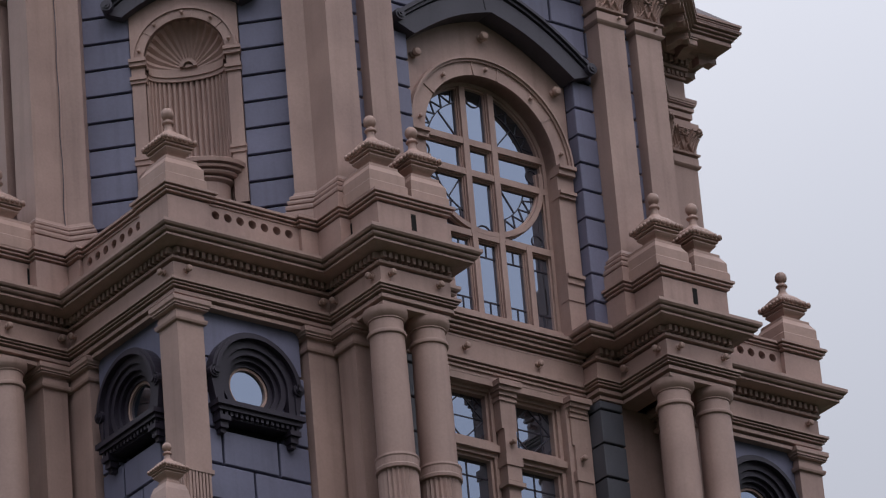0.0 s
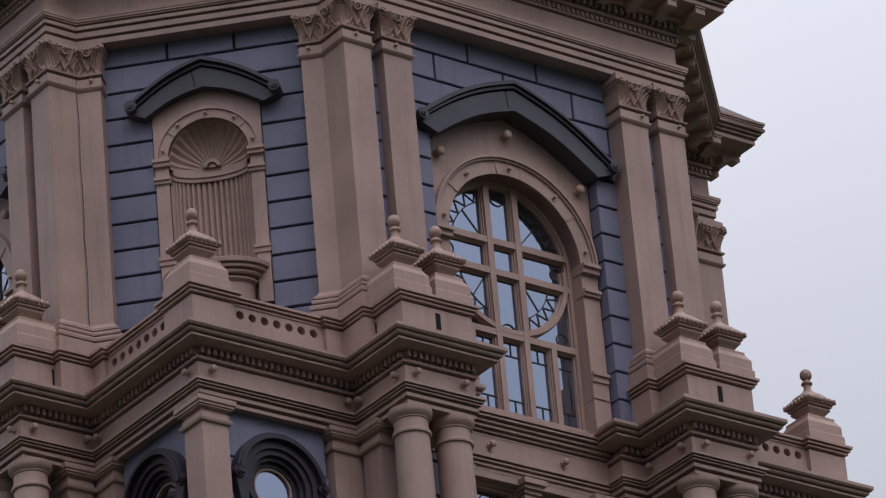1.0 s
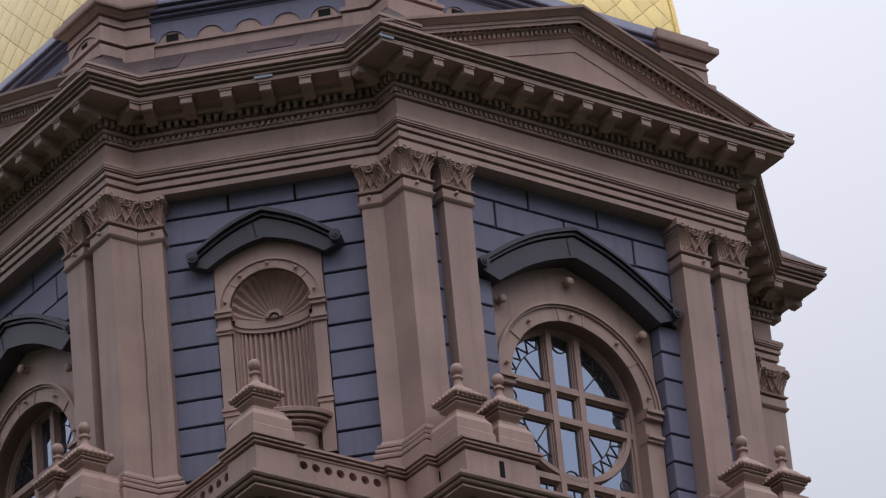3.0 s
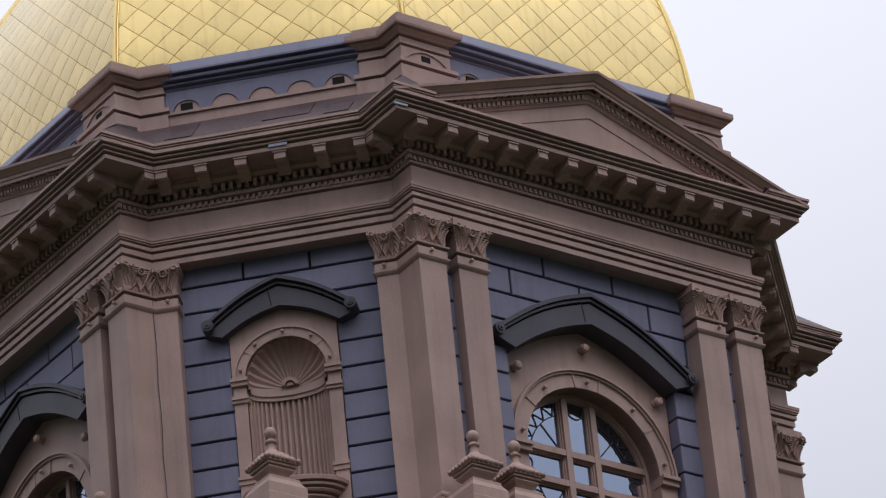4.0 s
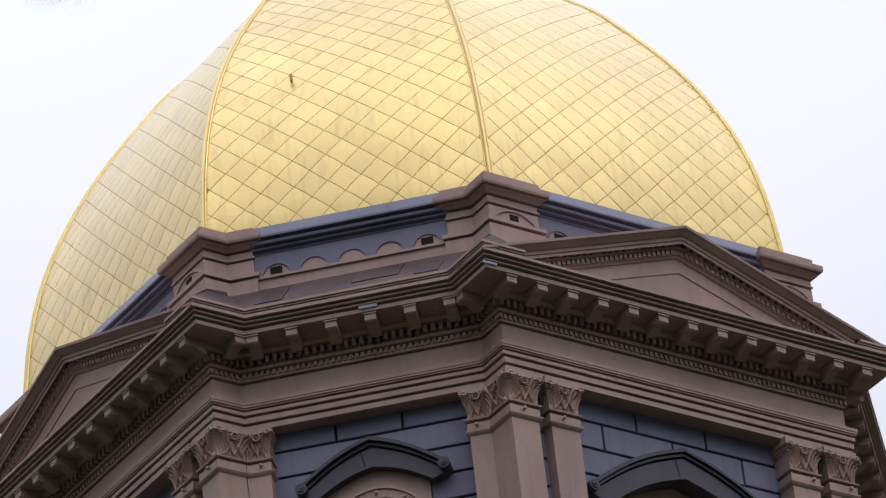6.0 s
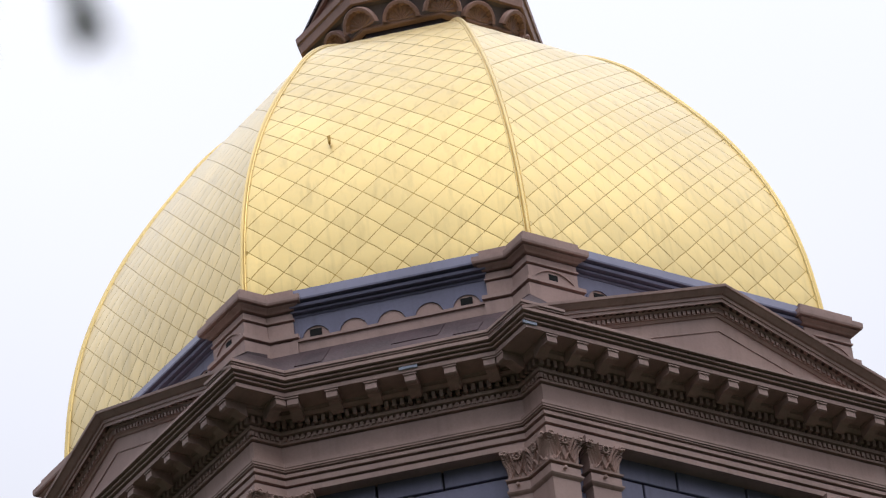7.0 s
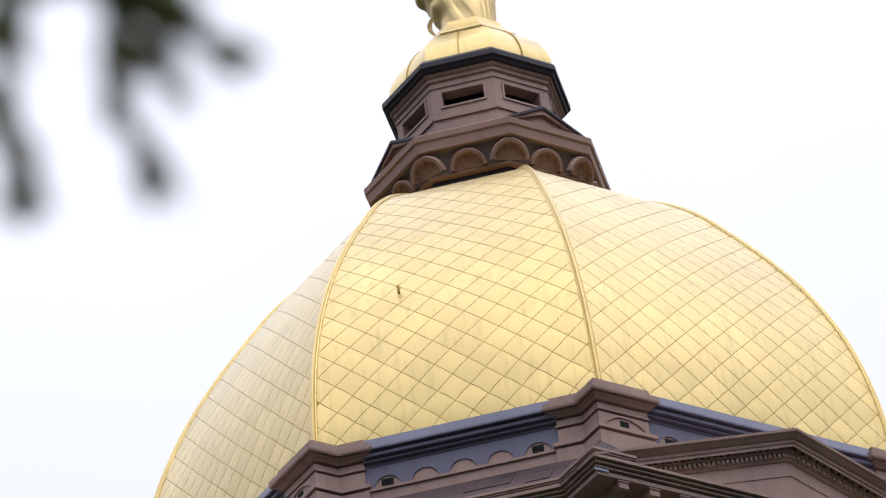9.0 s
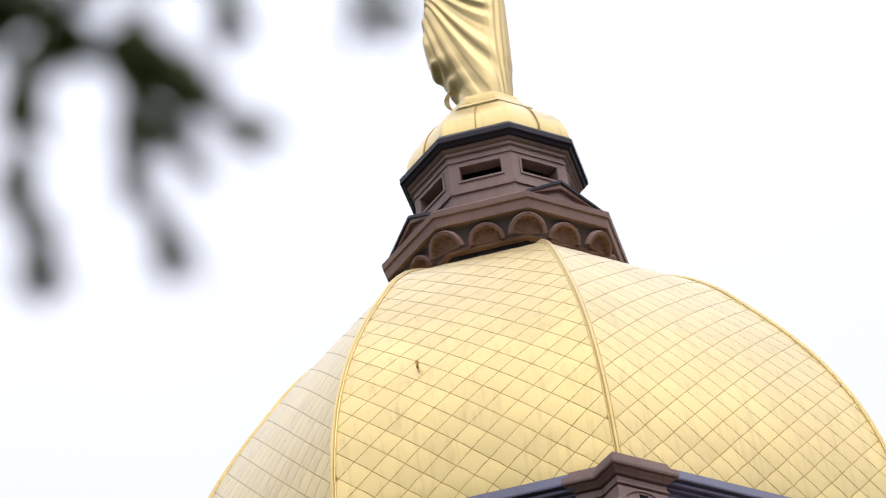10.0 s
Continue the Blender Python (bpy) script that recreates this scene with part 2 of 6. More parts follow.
def prism(bm, points, z0, z1):
    a = [bm.verts.new((x, y, z0)) for x, y in points]
    b = [bm.verts.new((x, y, z1)) for x, y in points]
    n = len(points)
    bm.faces.new(a[::-1])
    bm.faces.new(b)
    for i in range(n):
        bm.faces.new((a[i], a[(i + 1) % n], b[(i + 1) % n], b[i]))
    return bm


def mesh_of(bm, mat, name, smooth=False):
    bmesh.ops.recalc_face_normals(bm, faces=bm.faces[:])
    if smooth:
        for f in bm.faces:
            f.smooth = True
    me = bpy.data.meshes.new(name)
    bm.to_mesh(me)
    bm.free()
    me.materials.append(mat)
    if smooth:
        me.set_sharp_from_angle(angle=radians(38))
    return me


def ball(bm, x, y, z, r, n=10, squash=1.0):
    lathe(bm, [(max(0.004, r * math.sin(math.pi * i / n)), z - r * squash * math.cos(math.pi * i / n)) for i in range(n + 1)], x, y, 12)


def clip(poly, a, b, c):
    """Keeps the side of a convex polygon where a*x + b*y >= c."""
    res = []
    for i in range(len(poly)):
        p, q = poly[i], poly[(i + 1) % len(poly)]
        fp, fq = a * p[0] + b * p[1] - c, a * q[0] + b * q[1] - c
        if fp >= 0:
            res.append(p)
        if (fp >= 0) != (fq >= 0):
            t = fp / (fp - fq)
            res.append((p[0] + (q[0] - p[0]) * t, p[1] + (q[1] - p[1]) * t))
    return res


def area(poly):
    return 0.5 * sum(poly[i][0] * poly[(i + 1) % len(poly)][1] - poly[(i + 1) % len(poly)][0] * poly[i][1] for i in range(len(poly)))


def inset(poly, w):
    """A counter-clockwise convex polygon with every edge moved in by w."""
    res = poly
    for i in range(len(poly)):
        (x0, y0), (x1, y1) = poly[i], poly[(i + 1) % len(poly)]
        L = math.hypot(x1 - x0, y1 - y0)
        if L < 1e-5:
            continue
        a, b = -(y1 - y0) / L, (x1 - x0) / L
        res = clip(res, a, b, a * x0 + b * y0 + w)
        if len(res) < 3:
            return []
    return res


def block(poly, d, depth=0.05, joint=0.017, edge=0.010):
    """A wall block from its outline (x, z), proud of the joints, with a worn edge."""
    if area(poly) < 0:
        poly = poly[::-1]
    outer = inset(poly, joint)
    if len(outer) < 3 or area(outer) < 0.004:
        return None
    inner = inset(outer, edge)
    if len(inner) != len(outer):
        inner = outer
    bm = bmesh.new()
    back = [bm.verts.new((x, -(d - depth), z)) for x, z in outer]
    mid = [bm.verts.new((x, -(d - edge), z)) for x, z in outer]
    n = len(outer)
    rings = [back, mid]
    if inner is not outer:
        rings.append([bm.verts.new((x, -d, z)) for x, z in inner])
    for a, b in zip(rings, rings[1:]):
        for i in range(n):
            bm.faces.new((a[i], a[(i + 1) % n], b[(i + 1) % n], b[i]))
    bm.faces.new(rings[-1])
    return bm


tower = tagged(new("domed_tower"), "tan and blue-grey painted tower with octagonal drum and golden dome", "tower")

# ---- ground ----
bm = bmesh.new()
bmesh.ops.create_circle(bm, cap_ends=True, segments=64, radius=3000)
tagged(part("ground", bm, GRASS, None), "mown green lawn round the tower", "ground", kind="structure")

# ---- cores that fill the tower behind its faces ----
part("tower_shaft", sweep(plan([(-4.85, 4.85)]), [(0, 0), (0, 33.3), (-0.45, 33.3), (-0.45, 0)]), GREY, tower, "plain blue-grey tower shaft")
part("drum_floor", sweep(plan([(-5.2, 5.2)]), [(0, 33.3), (0, 33.55), (-5.1, 33.55), (-5.1, 33.3)]), METAL_ROOF, tower, "metal-covered ledge round the drum")
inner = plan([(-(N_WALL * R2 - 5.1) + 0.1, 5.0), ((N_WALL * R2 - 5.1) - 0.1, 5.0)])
# unseen filler; the shade of the hollow drum is put into its colour
part("drum_core", sweep(inner, [(-0.35, 33.0), (-0.35, 40.4), (-0.6, 40.4), (-0.6, 33.0)]), HOLE, tower, "near-black filler painted as the shade inside the drum")

# ---- lower stage: entablature ----
ENT = [(-0.35, 32.62), (-0.02, 32.62), (-0.02, 32.70), (0.015, 32.71), (0.015, 32.79), (0.045, 32.795), (0.045, 32.825), (0.07, 32.83), (0.07, 32.86), (0.095, 32.865), (0.095, 32.90), (0.0, 32.93), (0.0, 33.19),
       (0.03, 33.20), (0.035, 33.235), (-0.04, 33.24), (-0.04, 33.365), (0.10, 33.375), (0.24, 33.40), (0.24, 33.45), (0.27, 33.455), (0.285, 33.475), (0.285, 33.508), (0.315, 33.513), (0.335, 33.54), (0.335, 33.585), (0.03, 33.64), (-0.35, 33.64)]
RUN = [(u, d) for u, d in LOWER_HALF]


def corner_run(th):
    """Plan points from the middle recess of one wide side round the corner to that of the next."""
    first = [turned(th, -u, d) for u, d in RUN[:0:-1]]
    return first + [turned(th + 90, u, d) for u, d in RUN]


def turned(theta, u, d):
    c, s = math.cos(radians(theta)), math.sin(radians(theta))
    return d * c - u * s, d * s + u * c


for th in WIDE:
    part("lower_entablature", open_sweep(corner_run(th), ENT), TAN, tower, "tan moulded entablature")


def teeth_run(bm, p0, p1, out, z0, z1, pitch, width, depth):
    """Small square teeth in a row from p0 to p1, proud of the moulding by depth."""
    a, b = Vector(p0), Vector(p1)
    t = (b - a).normalized()
    n = Vector((t.y, -t.x))
    L = (b - a).length
    count = max(1, round(L / pitch))
    for i in range(count):
        c = a + t * ((i + 0.5) * L / count) + n * out
        vs = []
        for z in (z0, z1):
            for k, o in ((-1, 0), (1, 0), (1, 1), (-1, 1)):
                q = c + t * (k * width / 2) + n * (o * depth - (1 - o) * 0.02)
                vs.append(bm.verts.new((q.x, q.y, z)))
        for f in ((3, 2, 1, 0), (4, 5, 6, 7), (0, 1, 5, 4), (1, 2, 6, 5), (2, 3, 7, 6), (3, 0, 4, 7)):
            bm.faces.new([vs[j] for j in f])


def teeth(path, out, z0, z1, pitch, width, depth):
    bm = bmesh.new()
    ring = offset_path(path, 0.0)
    for i in range(len(ring)):
        teeth_run(bm, ring[i], ring[(i + 1) % len(ring)], out, z0, z1, pitch, width, depth)
    return bm


for th in WIDE:
    bm = bmesh.new()
    run = [Vector(p) for p in corner_run(th)]
    for p, q in zip(run[1:], run[2:-1]):
        teeth_run(bm, p, q, -0.04, 33.275, 33.36, 0.098, 0.052, 0.105)
    tagged(part("dentil_band", bm, TAN, tower, "row of small tan dentils"), kind="stuff")

knob_bm = bmesh.new()
lathe(knob_bm, [(0.045, 0.0), (0.045, 0.03), (0.03, 0.035), (0.03, 0.055), (0.05, 0.07), (0.055, 0.09), (0.04, 0.115), (0.012, 0.125)], n=12)
KNOB = mesh_of(knob_bm, TAN_PALE, "knob", True)


def knob(parent, x, y, z, dx, dy, size=1.0):
    """A turned boss that stands out of a face towards (dx, dy)."""
    o = new("knob", KNOB)
    o.parent = parent
    o.matrix_basis = Matrix.Translation((x, y, z)) @ Vector((dx, dy, 0)).to_track_quat("Z", "Y").to_matrix().to_4x4() @ Matrix.Diagonal((size, size, size, 1))
    return o


def face_knob(theta, u, d, z, side=0, size=1.0, parent=None):
    """side 0: on the front; -1, 1: on a flank that looks left or right."""
    x, y = turned(theta, u, d)
    dx, dy = turned(theta, side, 0) if side else turned(theta, 0, 1)
    return knob(parent or tower, x, y, z, dx, dy, size)


for th in WIDE:
    for k in (-1, 1):
        for u in (5.25, 3.12):
            face_knob(th, k * u, CW, 33.07, size=0.9)
        for u in (2.80, 2.02):
            face_knob(th, k * u, BAY_OUT, 33.07, size=0.9)
        for d in (6.42, 5.60):
            face_knob(th, k * BAY0, d, 33.07, k, 0.9)
        for d in (6.42, 5.72):
            face_knob(th, k * BAY1, d, 33.07, -k, 0.9)
        face_knob(th, k * 0.62, 5.27, 33.06, size=0.9)

# centre of each wide side under the great window: sill course and lintel
for th in WIDE:
    part("sill_course", open_sweep(local([(-STEP0, 5.25), (STEP0, 5.25)]), [(-0.2, 33.19), (0.02, 33.20), (0.02, 33.25), (0.05, 33.255), (0.05, 33.30), (0.09, 33.305), (0.09, 33.36), (0.12, 33.365), (0.12, 33.42), (0.16, 33.425), (0.16, 33.47), (0.18, 33.475), (0.18, 33.53), (0.02, 33.60), (-0.2, 33.60)]),
         TAN, tower, "tan sill course under the arched window", face_turn(th))
    part("lintel_course", open_sweep(local([(-STEP0, 5.27), (STEP0, 5.27)]), [(-0.2, 32.67), (0.0, 32.67), (0.0, 32.73), (0.025, 32.735), (0.025, 32.79), (0.05, 32.795), (0.05, 32.84), (0.075, 32.845), (0.075, 32.90), (-0.2, 32.91)]),
         TAN, tower, "tan lintel course over the paired windows", face_turn(th))

def rect(x0, x1, y0, y1):
    return [(x0, y0), (x1, y0), (x1, y1), (x0, y1)]


def solid(path, profile):
    """A block with moulded sides: the profile run round, closed above and below."""
    bm = bmesh.new()
    rings = [[bm.verts.new((p.x, p.y, z)) for p in offset_path(path, o)] for o, z in quirks(profile)]
    n = len(path)
    for a, b in zip(rings, rings[1:]):
        for i in range(n):
            bm.faces.new((a[i], a[(i + 1) % n], b[(i + 1) % n], b[i]))
    bm.faces.new(rings[0][::-1])
    bm.faces.new(rings[-1])
    return bm


# ---- lower stage: walls, corner piers, columns ----
PIER_CAP = [(0.006, 32.32), (0.035, 32.33), (0.045, 32.36), (0.045, 32.385), (0.012, 32.40), (0.012, 32.49), (0.04, 32.52), (0.07, 32.57), (0.09, 32.59), (0.09, 32.655)]


def corner_pier():
    bm = bmesh.new()
    prism(bm, [(-5.43, -5.43), (-5.02, -5.43), (-5.02, -5.02), (-5.43, -5.02)], 30.27, 32.62)
    return bm


def corner_flutes():
    bm = bmesh.new()
    prism(bm, [(-5.41, -5.41), (-5.04, -5.41), (-5.04, -5.04), (-5.41, -5.04)], 24.0, 30.27)
    for i in range(7):
        c = -5.40 + 0.36 * (i + 0.5) / 7
        box(bm, c - 0.017, c + 0.017, -5.44, -5.40, 24.0, 30.22)
        box(bm, -5.44, -5.40, c - 0.017, c + 0.017, 24.0, 30.22)
    box(bm, -5.45, -5.00, -5.45, -5.00, 30.21, 30.27)
    return bm


RW_U, RW_Z = 4.24, 31.66


def lower_blocks(sign):
    """Blocks beside the round window: outlines (x, z) for one half of a wide side."""
    rows = []
    z = 25.41
    k = 0
    while z < 32.5:
        if z > 31.9:
            break
        top = min(z + 0.505, 32.62)
        cuts = [-5.02, -4.265, -3.36] if k % 2 else [-5.02, -4.74, -3.86, -3.36]
        for a, b in zip(cuts, cuts[1:]):
            spans = [(a, b)]
            if z < 32.1 and top > 31.3:  # the round window takes the middle
                spans = [(a, min(b, -RW_U - 0.47)), (max(a, -RW_U + 0.47), b)]
            for p, q in spans:
                if q - p > 0.06:
                    rows.append([(sign * x, zz) for x, zz in [(p, z), (q, z), (q, top), (p, top)]])
        z += 0.505
        k += 1
    return rows


def head_block(sign):
    """The tall block over the round window, cut out to its ring."""
    bm = bmesh.new()
    ring = arc(0, RW_Z, 0.5, 40, 140, 24)
    inn = [ring[0]] + ring + [ring[-1]]
    out = [(0.825, 31.99)]
    for x, z in ring:
        k = min(0.825 / max(1e-6, abs(x)), 0.96 / (z - RW_Z))
        out.append((x * k, RW_Z + (z - RW_Z) * k))
    out.append((-0.825, 31.99))
    cx = sign * RW_U
    band(bm, [(x + cx, z) for x, z in inn], [(x + cx, z) for x, z in out], -5.31, -5.1)
    return bm


def ring_arch(bm, r0, r1, y0, y1, foot, cx, cz, n=20):
    """An arch band with straight legs that run down to foot."""
    inn = [(cx + r0, foot)] + arc(cx, cz, r0, 0, 180, n) + [(cx - r0, foot)]
    out = [(cx + r1, foot)] + arc(cx, cz, r1, 0, 180, n) + [(cx - r1, foot)]
    band(bm, inn, out, y0, y1)


def ring_full(bm, r0, r1, y0, y1, cx, cz, n=32):
    band(bm, arc(cx, cz, r0, 0, 360, n)[:-1], arc(cx, cz, r1, 0, 360, n)[:-1], y0, y1, closed=True)


def round_window(th, sign):
    cx = sign * RW_U
    bm = bmesh.new()
    ring_arch(bm, 0.67, 0.71, -5.47, -5.2, 31.75, cx, RW_Z, 28)
    ring_arch(bm, 0.62, 0.67, -5.50, -5.2, 31.75, cx, RW_Z, 28)
    ring_arch(bm, 0.51, 0.62, -5.42, -5.2, 31.30, cx, RW_Z, 28)
    for k in (-1, 1):  # scrolled ends of the hood
        for r, y in ((0.085, -5.47), (0.06, -5.49), (0.035, -5.51)):
            extrude_outline(bm, arc(cx + k * 0.66, 31.70, r, 0, 360, 16)[:-1], y, -5.2)
        extrude_outline(bm, [(cx + k * 0.61, 31.70), (cx + k * 0.61, 31.29), (cx + k * 0.65, 31.29), (cx + k * 0.72, 31.68)], -5.44, -5.2)
    # DARK paints the shade under the cornice into the charcoal surround
    w = part("round_window", bm, DARK, tower, "round window in a charcoal arched surround with cornice shade in its colour", face_turn(th))
    for r0, r1, y in ((0.43, 0.51, -5.38), (0.37, 0.44, -5.32), (0.31, 0.38, -5.26)):
        bm = bmesh.new()
        ring_full(bm, r0, r1, y, -5.05, cx, RW_Z)
        part("inner_ring", bm, DARK, w)
    bm = bmesh.new()
    ring_full(bm, 0.275, 0.315, -5.235, -5.05, cx, RW_Z)
    part("window_frame", bm, TAN, w, "tan ring frame")
    bm = bmesh.new()
    extrude_outline(bm, arc(cx, RW_Z, 0.285, 0, 360, 32)[:-1], -5.20, -5.19)
    part("pane", bm, GLASS, w)
    bm = bmesh.new()
    box(bm, cx - 0.69, cx + 0.69, -5.53, -5.2, 31.22, 31.29)
    box(bm, cx - 0.66, cx + 0.66, -5.49, -5.2, 31.16, 31.22)
    box(bm, cx - 0.63, cx + 0.63, -5.41, -5.2, 31.08, 31.16)
    for i in range(16):
        x = cx - 0.60 + 1.2 * i / 15
        box(bm, x - 0.022, x + 0.022, -5.46, -5.41, 31.10, 31.16)
    part("window_sill", bm, DARK, w, "charcoal sill with small teeth")
    for k in (-1, 1):
        bm = bmesh.new()
        box(bm, cx + k * 0.55 - 0.085, cx + k * 0.55 + 0.085, -5.48, -5.2, 31.02, 31.09)
        box(bm, cx + k * 0.55 - 0.06, cx + k * 0.55 + 0.06, -5.44, -5.2, 30.93, 31.02)
        box(bm, cx + k * 0.55 - 0.04, cx + k * 0.55 + 0.04, -5.40, -5.2, 30.87, 30.93)
        part("bracket", bm, DARK, w)
    return w


def column_mesh():
    bm = bmesh.new()
    lathe(bm, [(0.248, 30.50), (0.246, 31.2), (0.238, 31.9), (0.230, 32.24), (0.256, 32.25), (0.263, 32.275), (0.256, 32.30), (0.228, 32.31), (0.228, 32.46), (0.244, 32.465), (0.244, 32.48), (0.264, 32.50), (0.286, 32.535), (0.294, 32.56), (0.294, 32.62)], 0, 0, 36)
    return mesh_of(bm, TAN, "shaft", True)


def column_foot_mesh():
    bm = bmesh.new()
    n = 48
    prof = [(0.252, 24.0), (0.252, 30.30)]
    rings = []
    for r, z in prof:
        rings.append([bm.verts.new(((r + (0.014 if i % 2 else -0.014)) * math.cos(2 * math.pi * i / n), (r + (0.014 if i % 2 else -0.014)) * math.sin(2 * math.pi * i / n), z)) for i in range(n)])
    for i in range(n):
        bm.faces.new((rings[0][i], rings[0][(i + 1) % n], rings[1][(i + 1) % n], rings[1][i]))
    lathe(bm, [(0.257, 30.30), (0.29, 30.31), (0.295, 30.35), (0.285, 30.37), (0.285, 30.46), (0.295, 30.48), (0.29, 30.51), (0.242, 30.52)], 0, 0, 36)
    return mesh_of(bm, TAN, "fluted_foot")


COLUMN, COLUMN_FOOT = column_mesh(), column_foot_mesh()
for th in WIDE:
    wall = part("lower_wall", prism(bmesh.new(), local([(-5.02, 5.0), (5.02, 5.0), (5.02, 4.86), (-5.02, 4.86)][::-1]), 24.0, 29.6), JOINT, tower, "blue-grey block wall with dark joints", face_turn(th))
    for sign in (-1, 1):
        bm = bmesh.new()
        box(bm, min(sign * 5.02, sign * 3.2), max(sign * 5.02, sign * 3.2), -5.13, -4.9, 24.0, 32.7)
        part("wall_backing", bm, JOINT, wall)
        for poly in lower_blocks(sign):
            b = block(poly, 5.31, 0.19)
            if b:
                part("block", b, GREY, wall)
        part("block", head_block(sign), GREY, wall)
        round_window(th, sign)
        pil = bmesh.new()
        box(pil, -3.36, -2.94, -5.43, -5.0, 24.0, 32.62)
        cap = solid(local([(-3.36, 5.0), (-3.36, 5.43), (-2.90, 5.43), (-2.90, 5.0)]), PIER_CAP)
        rear = bmesh.new()
        box(rear, -2.95, -1.82, -5.42, -4.9, 24.0, 32.62)
        box(rear, -2.93, -2.45, -5.88, -5.5, 24.0, 32.62)
        # return behind the quoin blocks, coloured as the shade between them
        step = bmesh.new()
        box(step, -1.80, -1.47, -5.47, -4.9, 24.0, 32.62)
        rear_cap = solid(local([(-2.94, 5.5), (-2.94, 5.88), (-2.44, 5.88), (-2.44, 5.5)]), PIER_CAP)
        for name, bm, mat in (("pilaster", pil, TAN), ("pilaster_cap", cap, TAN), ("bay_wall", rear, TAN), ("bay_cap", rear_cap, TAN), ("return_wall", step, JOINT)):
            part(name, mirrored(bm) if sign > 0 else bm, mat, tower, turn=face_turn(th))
        for k in range(16):
            z = 24.9 + 0.505 * k
            qb = block([(sign * -1.84, z), (sign * -1.42, z), (sign * -1.42, min(z + 0.505, 32.62)), (sign * -1.84, min(z + 0.505, 32.62))], 5.53, 0.3)
            part("block", qb, QUOIN, wall)
        for u in (2.745, 2.065):
            x, y = turned(th, sign * u, 6.34)
            col = new("column", COLUMN)
            col.parent = tower
            col.location = (x, y, 0)
            tagged(col, "round tan column with a fluted foot")
            foot = new("fluted_foot", COLUMN_FOOT)
            foot.parent = col
    part("corner_pier", corner_pier(), TAN, tower, "tan corner pilaster", face_turn(th))
    part("corner_flutes", corner_flutes(), TAN, tower, "fluted pilaster foot", face_turn(th))
    part("pier_cap", solid([(-5.43, -5.43), (-5.02, -5.43), (-5.02, -5.02), (-5.43, -5.02)], PIER_CAP), TAN, tower, turn=face_turn(th))

# paired windows in the middle of each wide side


def bars(bm, lines, w, y0, y1):
    """Flat glazing bars along (x0, z0, x1, z1)."""
    for x0, z0, x1, z1 in lines:
        L = math.hypot(x1 - x0, z1 - z0)
        a, b = -(z1 - z0) / L * w / 2, (x1 - x0) / L * w / 2
        extrude_outline(bm, [(x0 - a, z0 - b), (x1 - a, z1 - b), (x1 + a, z1 + b), (x0 + a, z0 + b)], y0, y1)


def frame_rect(bm, x0, x1, z0, z1, w, y0, y1):
    band(bm, [(x0 + w, z0 + w), (x1 - w, z0 + w), (x1 - w, z1 - w), (x0 + w, z1 - w)], [(x0, z0), (x1, z0), (x1, z1), (x0, z1)], y0, y1, closed=True)


def paired_window(th):
    bm = bmesh.new()
    box(bm, -1.42, 1.42, -5.265, -4.9, 32.57, 33.2)
    w = part("paired_window", bm, TAN, tower, "pair of tall windows with leaded top lights in tan frames", face_turn(th))
    for name, x0, x1, y, z1 in (("jamb", -1.42, -1.02, 5.28, 32.568), ("jamb", 1.02, 1.42, 5.28, 32.568), ("mullion", -0.10, 0.10, 5.16, 32.568)):
        bm = bmesh.new()
        box(bm, x0, x1, -y, -4.9, 24, z1)
        part(name, bm, TAN, w)
    for c in (-1.20, 0.0, 1.20):  # carved pilaster strips
        bm = bmesh.new()
        for hw, y, z0, z1 in ((0.15, 5.34, 32.44, 32.50), (0.17, 5.38, 32.50, 32.56), (0.19, 5.42, 32.56, 32.64), (0.13, 5.31, 31.95, 32.44), (0.15, 5.33, 32.36, 32.40),
                              (0.10, 5.32, 31.55, 31.95), (0.14, 5.36, 31.40, 31.55), (0.12, 5.34, 31.18, 31.40), (0.10, 5.31, 24.0, 31.18), (0.15, 5.37, 31.10, 31.16)):
            box(bm, c - hw, c + hw, -y, -5.1, z0, z1)
        part("pilaster_strip", bm, TAN, w)
        face_knob(th, c, 5.32, 31.75, parent=tower, size=0.8)
    for s in (-1, 1):
        x0, x1 = (0.12, 1.02) if s > 0 else (-1.02, -0.12)
        bm = bmesh.new()
        for z0, z1 in ((31.72, 32.58), (29.6, 31.62)):
            frame_rect(bm, x0, x1, z0, z1, 0.06, -5.16, -5.0)
            frame_rect(bm, x0 + 0.05, x1 - 0.05, z0 + 0.05, z1 - 0.05, 0.05, -5.11, -5.0)
        box(bm, x0, x1, -5.22, -5.0, 31.62, 31.72)
        part("window_frame", bm, TAN, w)
        bm = bmesh.new()
        box(bm, x0, x1, -5.02, -5.01, 29.6, 32.58)
        part("pane", bm, GLASS, w)
        bm = bmesh.new()
        a, b, c, d = x0 + 0.09, x1 - 0.09, 31.81, 32.49
        mx, mz = (a + b) / 2, (c + d) / 2
        q, r = (b - a) * 0.28, (d - c) * 0.28
        bars(bm, [(mx - q, d, a, mz + r), (mx + q, d, b, mz + r), (mx - q, c, a, mz - r), (mx + q, c, b, mz - r), (mx - q, c, mx - q, d), (mx + q, c, mx + q, d), (a, mz, b, mz),
                  (a, mz, mx, d), (mx, d, b, mz), (b, mz, mx, c), (mx, c, a, mz)], 0.016, -5.028, -5.019)
        bars(bm, [(mx, 29.65, mx, 31.55), (a, 31.28, b, 31.28), (a, 30.5, b, 30.5)], 0.022, -5.028, -5.019)
        tagged(part("leadwork", bm, DARK, w, "thin dark leaded bars"), kind="stuff")
    return w


for th in WIDE:
    paired_window(th)

